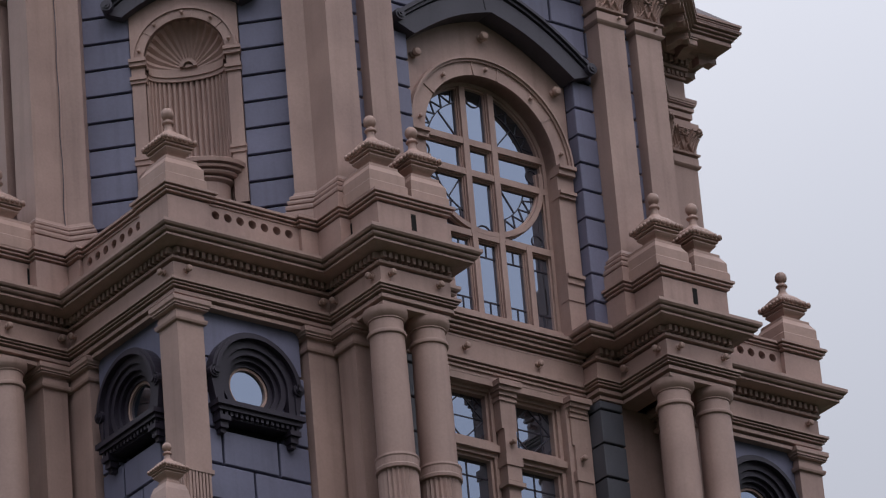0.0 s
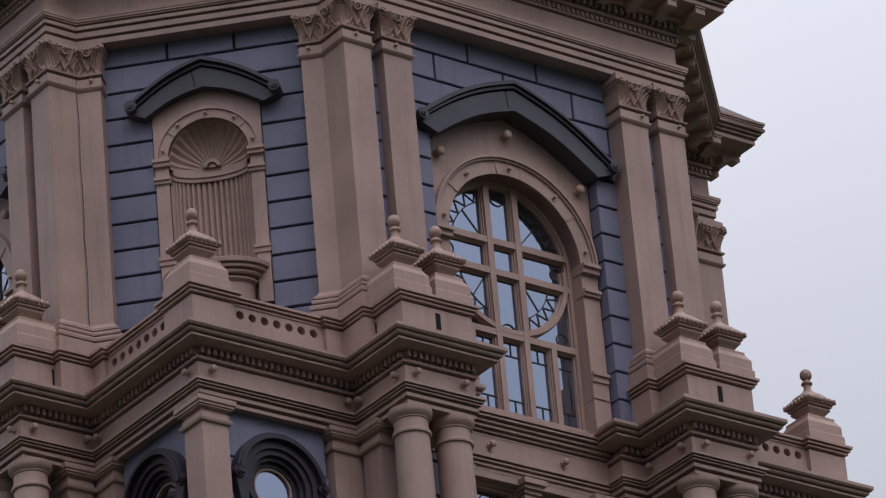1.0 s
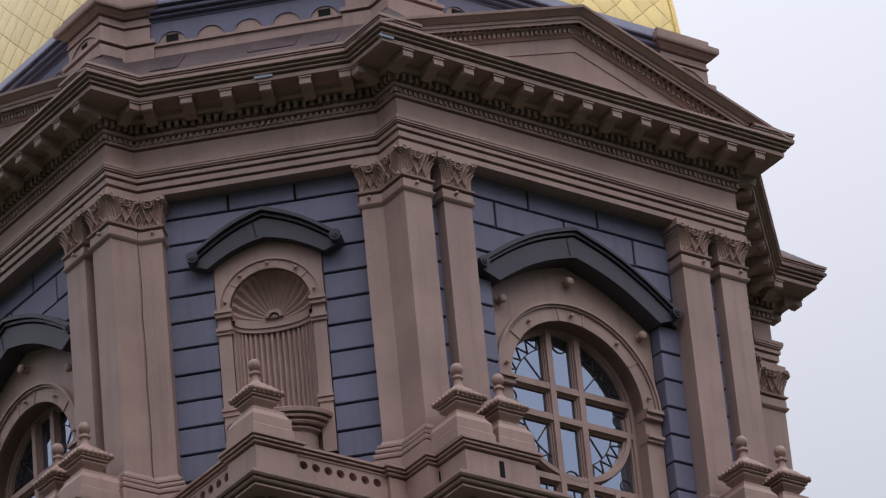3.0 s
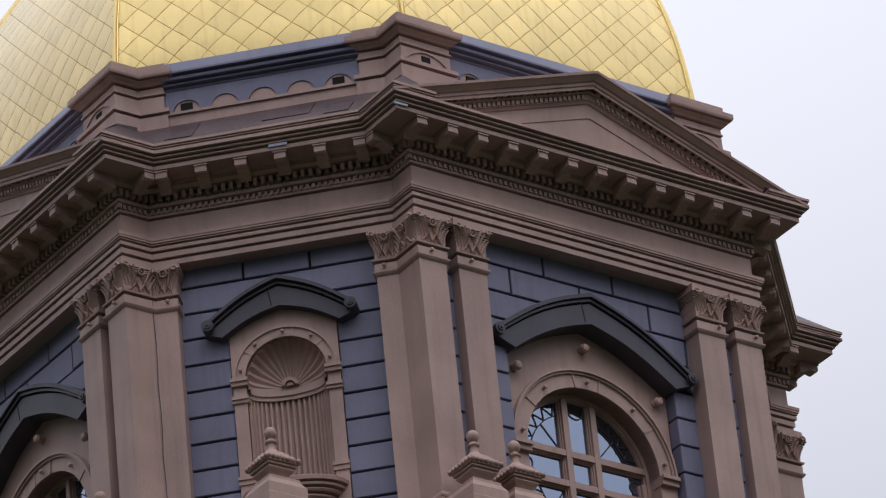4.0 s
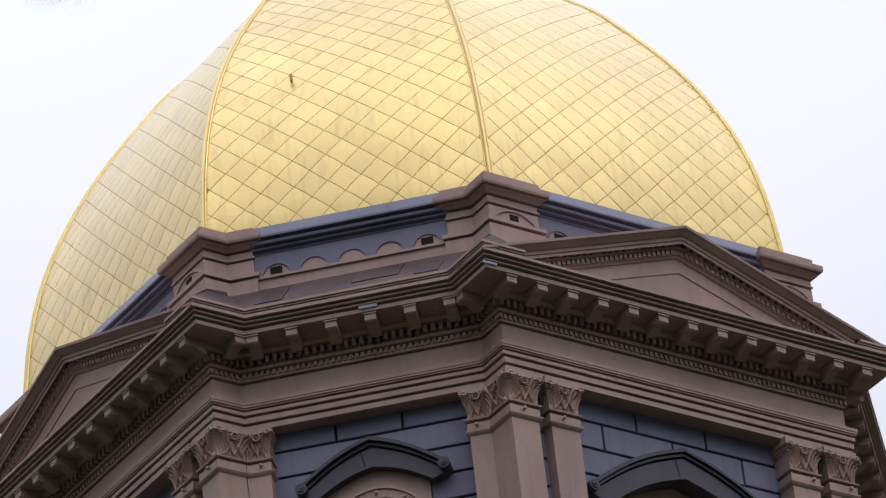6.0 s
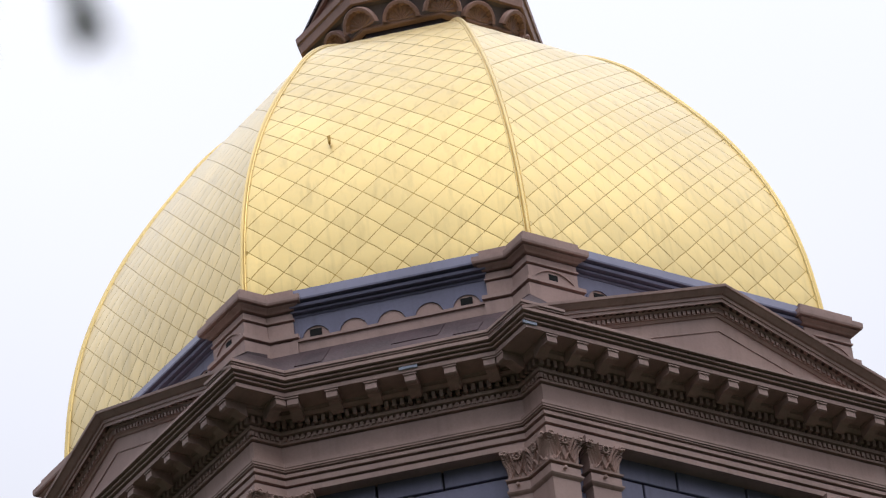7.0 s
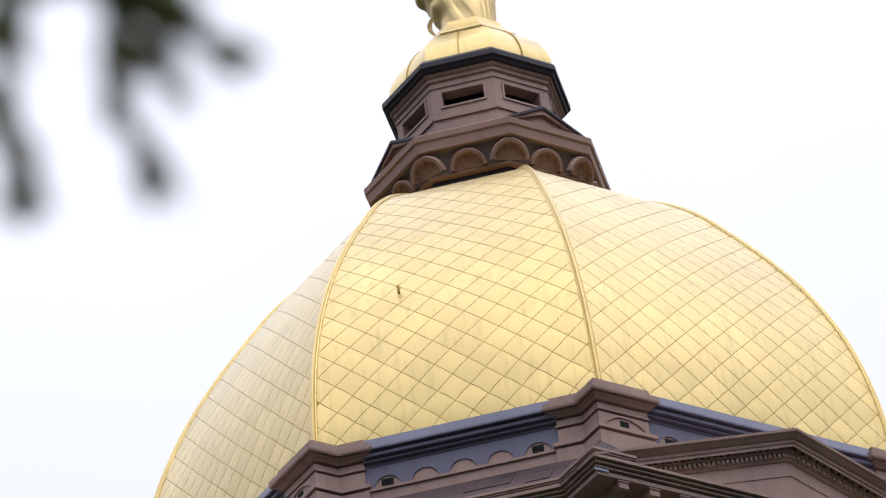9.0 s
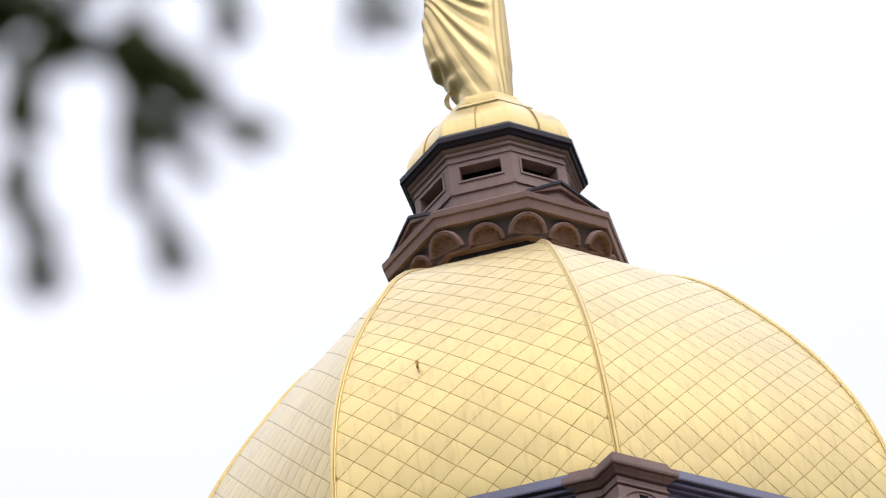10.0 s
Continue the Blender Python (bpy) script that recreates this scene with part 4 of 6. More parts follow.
def niche_hollow():
    """Fluted half-round wall, and the shell of the head."""
    wall, shell = bmesh.new(), bmesh.new()
    n, y0 = 66, -(N_WALL + 0.0)
    depth = 0.27
    cols = []
    for i in range(n + 1):
        a = math.pi * i / n
        r = 1.0 + (0.14 if (i % 3 == 1) else -0.02)
        x, y = NR * math.cos(a) * min(1.0, r), y0 + depth * math.sin(a) * r
        cols.append([wall.verts.new((x, y, z)) for z in (35.0, NZ - 0.26)])
    for a, b in zip(cols, cols[1:]):
        wall.faces.new((a[0], b[0], b[1], a[1]))
    lip = bmesh.new()
    for z0, z1, o in ((NZ - 0.26, NZ - 0.20, 0.03), (NZ - 0.20, NZ - 0.13, 0.05), (NZ - 0.13, NZ - 0.06, 0.02)):
        ring = []
        for i in range(25):
            a = math.pi * i / 24
            ring.append([lip.verts.new((NR * math.cos(a), y0 + depth * math.sin(a), z0)), lip.verts.new(((NR - o) * math.cos(a), y0 + (depth - o) * math.sin(a), z0)),
                         lip.verts.new(((NR - o) * math.cos(a), y0 + (depth - o) * math.sin(a), z1)), lip.verts.new((NR * math.cos(a), y0 + depth * math.sin(a), z1))])
        for a, b in zip(ring, ring[1:]):
            for k in range(4):
                lip.faces.new((a[k], b[k], b[(k + 1) % 4], a[(k + 1) % 4]))
    # shell: ribs fan out from the middle of the foot
    m, rad = 60, 10
    grid = []
    for i in range(m + 1):
        a = math.pi * i / m
        flute = 0.5 - 0.5 * math.cos(2 * math.pi * i / 4)
        row = []
        for j in range(rad + 1):
            f = math.sin(0.5 * math.pi * j / rad)
            g = math.cos(0.5 * math.pi * j / rad)
            k = 1 - 0.075 * flute * min(1.0, f * 1.6) * (1 if j < rad else 0.2)
            row.append(shell.verts.new((NR * 1.02 * k * f * math.cos(a), y0 + depth * k * g, NZ - 0.08 + (NR + 0.10) * k * f * math.sin(a))))
        grid.append(row)
    for a, b in zip(grid, grid[1:]):
        for j in range(rad):
            shell.faces.new((a[j], b[j], b[j + 1], a[j + 1]))
    ring_arch(shell, 0.07, 0.12, y0 + depth - 0.09, y0 + depth + 0.03, NZ - 0.06, 0, NZ - 0.06, 12)
    ring_arch(shell, 0.002, 0.05, y0 + depth - 0.06, y0 + depth + 0.03, NZ - 0.06, 0, NZ - 0.06, 12)
    return wall, lip, shell


def niche_bowl():
    bm = bmesh.new()
    rings = []
    for r, z in ((0.40, 34.45), (0.41, 34.93), (0.46, 34.97), (0.46, 34.995), (0.40, 34.998), (0.40, 35.02), (0.50, 35.025), (0.52, 35.05), (0.52, 35.07), (0.46, 35.073), (0.46, 35.095), (0.56, 35.10), (0.57, 35.135), (0.51, 35.138), (0.51, 35.16), (0.60, 35.165), (0.61, 35.22), (0.585, 35.24), (0.3, 35.25)):
        rings.append([bm.verts.new((r * 1.22 * math.cos(math.pi * i / 24), -(N_WALL - 0.05) - r * 0.8 * math.sin(math.pi * i / 24), z + 0.24)) for i in range(25)])
    for a, b in zip(rings, rings[1:]):
        for i in range(24):
            bm.faces.new((a[i], a[i + 1], b[i + 1], b[i]))
    bm.faces.new(rings[0])
    bm.faces.new(rings[-1])
    return bm


nf, nc, nj = hood(1.03, 38.70, 38.12, 38.25, 37.89, 0.82, N_WALL - 0.06, N_WALL + 0.17, N_WALL + 0.26, 0.075)
hw_, hl_, hs_ = niche_hollow()
NICHE = [("niche", mesh_of(niche_surround(), TAN, "niche")), ("fluted_wall", mesh_of(hw_, TAN, "fluted_wall")), ("niche_moulding", mesh_of(hl_, TAN, "niche_moulding")), ("archivolt", mesh_of(niche_archivolt(), TAN, "archivolt")), ("shell", mesh_of(hs_, TAN, "shell")), ("bowl", mesh_of(niche_bowl(), TAN, "bowl")),
         ("hood", mesh_of(nf, HOOD, "hood")), ("hood_crown", mesh_of(nc, HOOD, "hood_crown")), ("hood_joint", mesh_of(nj, JOINT, "hood_joint"))]
NICHE += [("impost", mesh_of(niche_impost(sd, st), TAN, "impost")) for sd in (-1, 1) for st in IMPOSTS]
for th in NARROW:
    ob = part("niche", NICHE[0][1], None, tower, "tan shell-headed niche with a fluted back", face_turn(th))
    for name, me in NICHE[1:]:
        part(name, me, None, ob, {"hood": "charcoal gabled hood"}.get(name, ""))
    for ang in (12, 52, 90, 128, 168):
        face_knob(th, (NR + 0.07) * math.cos(radians(ang)), N_WALL + 0.055, NZ + (NR + 0.07) * math.sin(radians(ang)), size=0.5)

# ---- drum: great arched windows ----
WZ, WR, WY = 36.13, 1.13, 5.33


def great_window(th):
    bm = bmesh.new()
    n = 28
    inn = [(WR, 33.58)] + arc(0, WZ, WR, 0, 180, n) + [(-WR, 33.58)]
    out = [(W_OPEN, 33.58)]
    for x, z in arc(0, WZ, WR, 0, 180, n):
        xx = max(-W_OPEN, min(W_OPEN, x * 2.4))
        out.append((xx, min(W_APEX - W_SLOPE * abs(xx), WZ + (z - WZ) * 3)))
    out.append((-W_OPEN, 33.58))
    band(bm, inn, out, -WY - 0.10, -4.9)
    ob = part("great_window", bm, TAN, tower, "tall arched window in a moulded tan surround", face_turn(th))
    bm = bmesh.new()
    ring_arch(bm, WR, WR + 0.20, -WY - 0.14, -WY + 0.1, WZ, 0, WZ, 28)
    ring_arch(bm, WR + 0.20, WR + 0.235, -WY - 0.17, -WY + 0.1, WZ, 0, WZ, 28)
    ring_arch(bm, WR + 0.235, WR + 0.27, -WY - 0.20, -WY + 0.1, WZ, 0, WZ, 28)
    for ang in (35, 80, 100, 145):
        c, q = math.cos(radians(ang)), math.sin(radians(ang))
        bars(bm, [(WR * c, WZ + WR * q, (WR + 0.2) * c, WZ + (WR + 0.2) * q)], 0.025, -WY - 0.155, -WY)
    part("archivolt", bm, TAN, ob)
    for s in (-1, 1):
        bm = bmesh.new()
        a, b = sorted((s * (WR - 0.005), s * (W_OPEN - 0.01)))
        box(bm, a, b, -WY - 0.13, -WY, 33.60, WZ)
        for z0, z1, o in ((WZ - 0.04, WZ + 0.015, 0.24), (WZ - 0.12, WZ - 0.04, 0.20), (WZ - 0.42, WZ - 0.37, 0.20), (WZ - 0.47, WZ - 0.42, 0.17), (34.42, 34.47, 0.20), (34.33, 34.42, 0.17), (34.08, 34.33, 0.145)):
            a, b = sorted((s * (WR - 0.01 - o * 0.03), s * (W_OPEN - 0.03 + o * 0.05)))
            box(bm, a, b, -WY - o, -WY + 0.02, z0, z1)
        part("jamb", bm, TAN, ob)
    for x, z in ((0, 37.88), (-1.21, 37.32), (1.21, 37.32)):
        face_knob(th, x, WY + 0.09, z, size=1.3)
    for ang in (10, 52, 90, 128, 170):
        face_knob(th, (WR + 0.10) * math.cos(radians(ang)), WY + 0.13, WZ + (WR + 0.10) * math.sin(radians(ang)), size=0.6)
    f, c, hj = hood(1.69, 38.63, 37.72, 38.16, 37.46, 1.38, WY - 0.1, W_WALL + 0.12, W_WALL + 0.19, 0.12)
    h = part("hood", f, HOOD, ob, "charcoal gabled hood over the arch")
    part("hood_crown", c, HOOD, ob)
    part("hood_joint", hj, JOINT, ob, "dark open joint")
    # frame: outer ring, mullions, transoms and the inner circle, set back in the reveal
    F = -WY + 0.105
    bm = bmesh.new()
    ring_arch(bm, WR - 0.055, WR + 0.01, F, F + 0.17, 33.6, 0, WZ, 28)
    ring_arch(bm, WR - 0.08, WR - 0.055, F + 0.035, F + 0.17, 33.6, 0, WZ, 28)
    part("window_frame", bm, TAN, ob, "arched tan window frame")
    T1, T2, T3, CZ, CR = 36.315, 35.835, 34.885, 35.965, 1.02
    for x, z0, z1, w in ((-0.245, T3, 37.17, 0.066), (0.245, T3, 37.17, 0.066), (-0.695, 33.6, T3, 0.062), (-0.232, 33.6, T3, 0.062), (0.232, 33.6, T3, 0.062), (0.695, 33.6, T3, 0.062)):
        bm = bmesh.new()
        box(bm, x - w * 0.72, x + w * 0.72, F - 0.012, F + 0.16, z0, z1)
        box(bm, x - w, x + w, F + 0.03, F + 0.16, z0, z1)
        box(bm, x - w * 1.28, x + w * 1.28, F + 0.055, F + 0.16, z0, z1)
        part("mullion", bm, TAN, ob)
    for z in (T1, T2, T3):
        half = math.sqrt(max(0.0, (WR - 0.05) ** 2 - max(0.0, z - WZ) ** 2))
        bm = bmesh.new()
        box(bm, -half, half, F - 0.004, F + 0.16, z - 0.048, z + 0.048)
        box(bm, -half, half, F + 0.033, F + 0.16, z - 0.066, z + 0.066)
        box(bm, -half, half, F + 0.058, F + 0.16, z - 0.082, z + 0.082)
        part("transom", bm, TAN, ob)
    bm = bmesh.new()
    box(bm, -WR, WR, F - 0.05, F + 0.16, 33.58, 33.66)
    part("window_sill", bm, TAN, ob)
    bm = bmesh.new()
    band(bm, arc(0, CZ, CR - 0.035, 172, 368, 36), arc(0, CZ, CR + 0.035, 172, 368, 36), F - 0.008, F + 0.16)
    band(bm, arc(0, CZ, CR - 0.06, 172, 368, 36), arc(0, CZ, CR + 0.055, 172, 368, 36), F + 0.04, F + 0.16)
    part("circle_bar", bm, TAN, ob, "curved tan bar of the round light")
    bm = bmesh.new()
    extrude_outline(bm, [(WR, 33.6)] + arc(0, WZ, WR, 0, 180, 28) + [(-WR, 33.6)], F + 0.085, F + 0.095)
    part("pane", bm, GLASS, ob)
    # thin leaded bars: fans in the corner lights, small loops, and squares below
    bm = bmesh.new()
    yb0, yb1 = F + 0.074, F + 0.086
    for sx in (-1, 1):
        for sz, c0, corner, lo, hi in ((1, WZ, (0.34, T1 + 0.085), 19, 69), (-1, CZ, (0.34, T2 - 0.085), 17, 67)):
            rim = WR - 0.085 if sz > 0 else CR - 0.06
            pts2 = []
            for i in range(9):
                q = radians(lo + (hi - lo) * i / 8)
                r = rim if i % 2 == 0 else rim - 0.17
                pts2.append((sx * r * math.cos(q), c0 + sz * r * math.sin(q)))
            bars(bm, [(*p, *q) for p, q in zip(pts2, pts2[1:])], 0.017, yb0, yb1)
            ring = [(sx * x, c0 + sz * z) for x, z in arc(0, 0, rim - 0.18, lo - 1, hi - 1, 10)]
            bars(bm, [(*p, *q) for p, q in zip(ring, ring[1:])], 0.015, yb0, yb1)
            q = radians(44)
            bars(bm, [(sx * corner[0], corner[1], sx * (rim - 0.18) * math.cos(q), c0 + sz * (rim - 0.18) * math.sin(q))], 0.018, yb0, yb1)
    for cx, cz, a0 in ((0, 37.07, 180), (0, T3 + 0.08, 0)):
        loop = arc(cx, cz, 0.13, a0, a0 + 180, 12)
        bars(bm, [(*p, *q) for p, q in zip(loop, loop[1:])], 0.018, yb0, yb1)
    for s in (-1, 1):
        for cx, cz, r in ((0.93, (T1 + T2) / 2, 0.10), (0.925, 35.06, 0.095)):
            loop = arc(s * cx, cz, r, 0, 360, 16)
            bars(bm, [(*p, *q) for p, q in zip(loop, loop[1:])], 0.017, yb0, yb1)
    for x in (-0.92, -0.465, 0.0, 0.465, 0.92):
        bars(bm, [(x, 34.60, x, 34.80), (x, 33.66, x, 33.92)], 0.017, yb0, yb1)
    bars(bm, [(-1.04, 34.60, 1.04, 34.60), (-1.04, 33.92, 1.04, 33.92)], 0.018, yb0, yb1)
    tagged(part("leadwork", bm, DARK, ob, "thin dark leaded bars"), kind="stuff")
    return ob


for th in WIDE:
    great_window(th)

# ---- drum: entablature, modillions and pediments ----
DENT = [(-0.6, 39.13), (-0.05, 39.13), (-0.05, 39.24), (-0.025, 39.245), (-0.025, 39.355), (0.0, 39.36), (0.0, 39.44), (0.03, 39.49), (0.04, 39.50), (0.04, 39.55), (-0.075, 39.585), (-0.075, 39.915),
        (-0.05, 39.92), (-0.045, 39.95), (-0.06, 39.955), (-0.06, 40.04), (-0.02, 40.06), (-0.015, 40.11), (-0.085, 40.115), (-0.085, 40.255), (0.05, 40.262), (0.08, 40.28), (0.10, 40.295), (0.10, 40.345), (0.47, 40.36), (0.47, 40.45), (0.505, 40.455), (0.505, 40.50), (0.545, 40.505), (0.545, 40.55),
        (0.59, 40.555), (0.59, 40.595), (0.0, 40.74), (-0.6, 40.80)]
part("drum_entablature", sweep(DRUM, DENT), TAN, tower, "tan moulded entablature of the drum")
tagged(part("dentil_band", teeth(DRUM, -0.085, 40.14, 40.245, 0.112, 0.056, 0.115), TAN, tower, "row of small tan dentils"), kind="stuff")
tagged(part("leaf_moulding", teeth(DRUM, -0.06, 39.962, 40.03, 0.085, 0.05, 0.03), TAN, tower, "row of tiny tan leaf ornaments"), kind="stuff")


def modillion_mesh():
    """A scrolled bracket: x across, y outwards from the wall, hung under z = 0."""
    bm = bmesh.new()
    side = [(0.0, 0.0), (0.34, 0.0), (0.345, -0.115), (0.32, -0.135), (0.27, -0.135), (0.22, -0.12), (0.16, -0.135), (0.11, -0.17), (0.05, -0.195), (0.0, -0.20)]
    for hw in (0.082,):
        a = [bm.verts.new((-hw, y, z)) for y, z in side]
        b = [bm.verts.new((hw, y, z)) for y, z in side]
        bm.faces.new(a)
        bm.faces.new(b[::-1])
        for i in range(len(side)):
            j = (i + 1) % len(side)
            bm.faces.new((a[i], b[i], b[j], a[j]))
    box(bm, -0.095, 0.095, 0.0, 0.358, -0.022, 0.0)
    return mesh_of(bm, TAN, "modillion")


MOD = modillion_mesh()
modillions = part("modillion_band", sweep(DRUM, [(0.05, 40.32), (0.11, 40.32), (0.12, 40.352), (0.05, 40.352)]), TAN, tower, "row of scrolled tan brackets under the cornice")


def modillion(theta, u, d):
    x, y = turned(theta, u, d)
    o = new("modillion", MOD)
    o.parent = modillions
    o.location, o.rotation_euler = (x, y, 40.352), (0, 0, radians(theta - 90))


for th in WIDE:
    for i in range(13):
        modillion(th, -3.07 + 6.14 * i / 12, W_OUT + 0.10)
    for s in (-1, 1):
        modillion(th + s * 90, s * -(W_OUT - 0.26), W_HALF + 0.10)
for th in NARROW:
    for i in range(6):
        modillion(th, -1.40 + 2.8 * i / 5, N_OUT + 0.10)

SLOPE = (41.87 - 40.60) / 3.62
RAKE = [(6.53, 0.0), (6.525, -0.04), (6.50, -0.05), (6.44, -0.11), (6.41, -0.12), (6.41, -0.17), (6.39, -0.175), (6.39, -0.225), (6.375, -0.225), (6.37, -0.10), (6.34, -0.095), (6.33, -0.10), (6.31, -0.105), (6.25, -0.11), (6.25, -0.215), (6.31, -0.22), (6.29, -0.25), (6.27, -0.25), (6.27, -0.335), (6.25, -0.34), (6.23, -0.38), (5.6, -0.38), (5.0, 0.0)]


def rake():
    bm = bmesh.new()
    for s in (-1, 1):
        cols = []
        for u in (3.62, 0.0):
            z = 41.87 - u * SLOPE
            cols.append([bm.verts.new((s * u, -d, z + h)) for d, h in RAKE])
        # the lower members stop on the level cornice
        for (d, h), v in zip(RAKE, cols[0]):
            if h < -0.08:
                u = min(3.62, (41.87 + h - 40.60) / SLOPE)
                v.co = (s * u, -d, 40.60 + 0.0)
        a, b = cols
        for i in range(len(RAKE)):
            j = (i + 1) % len(RAKE)
            bm.faces.new((a[i], b[i], b[j], a[j]))
        bm.faces.new(a)
    return bm


def rake_teeth():
    bm = bmesh.new()
    for s in (-1, 1):
        for d0, d1, h0, h1, pitch, w in ((6.23, 6.345, -0.213, -0.113, 0.118, 0.064), (6.27, 6.30, -0.325, -0.26, 0.085, 0.05)):
            u = 0.10
            while 41.87 + h0 - (u + w) * SLOPE > 40.62:
                z = 41.87 - u * SLOPE
                dz = w * SLOPE
                vs = [bm.verts.new((s * (u + q * w), -d, z + h - q * dz)) for h in (h0, h1) for q, d in ((0, d0), (1, d0), (1, d1), (0, d1))]
                for f in ((3, 2, 1, 0), (4, 5, 6, 7), (0, 1, 5, 4), (1, 2, 6, 5), (2, 3, 7, 6), (3, 0, 4, 7)):
                    bm.faces.new([vs[j] for j in f])
                u += pitch
    return bm


def tympanum():
    bm = bmesh.new()
    extrude_outline(bm, [(-3.0, 40.56), (3.0, 40.56), (0, 41.60)], -6.21, -4.8)
    band(bm, [(-1.55, 40.72), (1.55, 40.72), (0, 41.25)], [(-1.66, 40.69), (1.66, 40.69), (0, 41.28)], -6.225, -5.8, closed=True)
    return bm


PEDIMENT = [("pediment", mesh_of(rake(), TAN, "pediment")), ("tympanum", mesh_of(tympanum(), TAN, "tympanum")), ("dentil_band", mesh_of(rake_teeth(), TAN, "dentil_band"))]
for th in WIDE:
    ob = part("pediment", PEDIMENT[0][1], None, tower, "low tan pediment with dentilled raking cornice", face_turn(th))
    for name, me in PEDIMENT[1:]:
        o = part(name, me, None, ob)
        if name == "dentil_band":
            tagged(o, kind="stuff")

# lean-to metal roofs over the narrow sides
for th in WIDE:
    run = [turned(th, 2.9, W_OUT), turned(th, W_HALF, W_OUT), turned(th, W_HALF, W_BACK), turned(th + 90, -W_HALF, W_BACK), turned(th + 90, -W_HALF, W_OUT), turned(th + 90, -2.9, W_OUT)]
    part("gutter_moulding", open_sweep(run, [(-0.1, 40.597), (0.575, 40.599), (0.575, 40.63), (0.585, 40.635), (0.585, 40.66), (0.602, 40.665), (0.602, 40.705), (0.3, 40.72), (-0.1, 40.72)]), TAN, tower, "tan gutter moulding on the cornice")
    part("metal_roof", open_sweep(run, [(0.575, 40.70), (0.57, 40.715), (-0.17, 41.42), (-0.5, 41.44), (-0.5, 40.70)]), METAL_ROOF, tower, "weathered dark brown metal roof behind the cornice")

PATCH = material("dark_roof_patch", (0.056, 0.032, 0.036), 0.45, vary=0.4, scale=6.0, streak=0.3)
for th in NARROW:
    for u0, u1, f0, f1 in ((-1.32, -0.92, 0.12, 0.86), (0.05, 0.72, 0.30, 0.92), (0.95, 1.30, 0.10, 0.55)):
        bm = bmesh.new()
        vs = []
        for h in (0.001, 0.012):
            for u, f in ((u0, f0), (u1, f0), (u1 + 0.04, f1), (u0 + 0.06, f1)):
                vs.append(bm.verts.new((u, -(N_OUT + 0.57 - 0.74 * f + h * 0.69), 40.715 + 0.705 * f + h * 0.72)))
        for f in ((3, 2, 1, 0), (4, 5, 6, 7), (0, 1, 5, 4), (1, 2, 6, 5), (2, 3, 7, 6), (3, 0, 4, 7)):
            bm.faces.new([vs[j] for j in f])
        part("roof_patch", bm, PATCH, tower, "darker repair sheet on the metal roof", face_turn(th))

# thin cable down one re-entrant corner, and small patches of flashing on the cornice
bm = bmesh.new()
tube_pts = [(3.02 + 0.012 * math.sin(2.1 * i), -5.43 - 0.02 - 0.004 * (i % 3), 39.1 - 0.37 * i) for i in range(15)]
rings = [[bm.verts.new((x + dx, y + dy, z)) for dx, dy in ((-0.007, 0), (0, -0.007), (0.007, 0), (0, 0.007))] for x, y, z in tube_pts]
for a, b in zip(rings, rings[1:]):
    for k in range(4):
        bm.faces.new((a[k], a[(k + 1) % 4], b[(k + 1) % 4], b[k]))
part("cable", bm, HOOD, tower, "thin dark cable hanging down the drum")
FLASH = material("pale_blue_patch", (0.42, 0.47, 0.60), 0.4, vary=0.15)
for th, u, d, w in ((0, -3.44, W_OUT + 0.488, 0.11), (-45, 0.27, N_OUT + 0.488, 0.13)):
    bm = bmesh.new()
    box(bm, u - w, u + w, -d - 0.006, -d + 0.02, 40.408, 40.45)
    part("flashing_patch", bm, FLASH, tower, "pale blue patch of exposed metal", face_turn(th))

# ---- attic under the dome ----
AT = 0.20
ATT_PIER = [(-1.99, W_OUT - AT), (-W_HALF + AT, W_OUT - AT), (-W_HALF + AT, W_BACK - AT * 0.41), NE(1.40, N_OUT - AT), NE(1.40, 5.3), (-1.99, 5.2)]
ATT = ccw(ATT_PIER)
ATT_PROF = [(0.05, 40.9), (0.05, 41.64), (0.075, 41.65), (0.075, 41.71), (0.0, 41.725), (0.0, 41.98), (0.02, 41.985), (0.02, 42.01), (0.0, 42.015), (0.0, 42.13), (0.03, 42.135), (0.05, 42.16), (0.09, 42.19), (0.10, 42.215), (0.14, 42.22), (0.15, 42.25), (0.15, 42.32), (0.05, 42.33), (0.05, 42.46), (0.02, 42.47)]
for sign in (-1, 1):
    bm = solid(ATT, ATT_PROF)
    me = mesh_of(mirrored(bm) if sign > 0 else bm, TAN, "attic_pedestal")
    # not cut in: a black box painted as the shade of a hole
    hole = bmesh.new()
    box(hole, -2.485, -2.335, -(W_OUT - AT + 0.004), -5.5, 41.735, 41.865)
    hm = mesh_of(mirrored(hole) if sign > 0 else hole, HOLE, "vent_hole")
    eye = bmesh.new()
    band(eye, arc(-2.41, 41.47, 0.44, 38, 142, 18), arc(-2.41, 41.47, 0.468, 38, 142, 18), -(W_OUT - AT + 0.02), -5.5)
    em = mesh_of(mirrored(eye) if sign > 0 else eye, TAN, "eyebrow")
    for th in WIDE:
        ob = part("attic_pedestal", me, None, tower, "tan attic pedestal with a moulded cap", face_turn(th))
        part("vent_hole", hm, None, ob, "small vent hole, its shade painted near-black")
        part("eyebrow", em, None, ob)

ATTN = N_OUT - AT - 0.05


def attic_wall(half, d):
    bm = bmesh.new()
    box(bm, -half, half, -d, -(d - 0.4), 41.2, 42.12)
    return bm


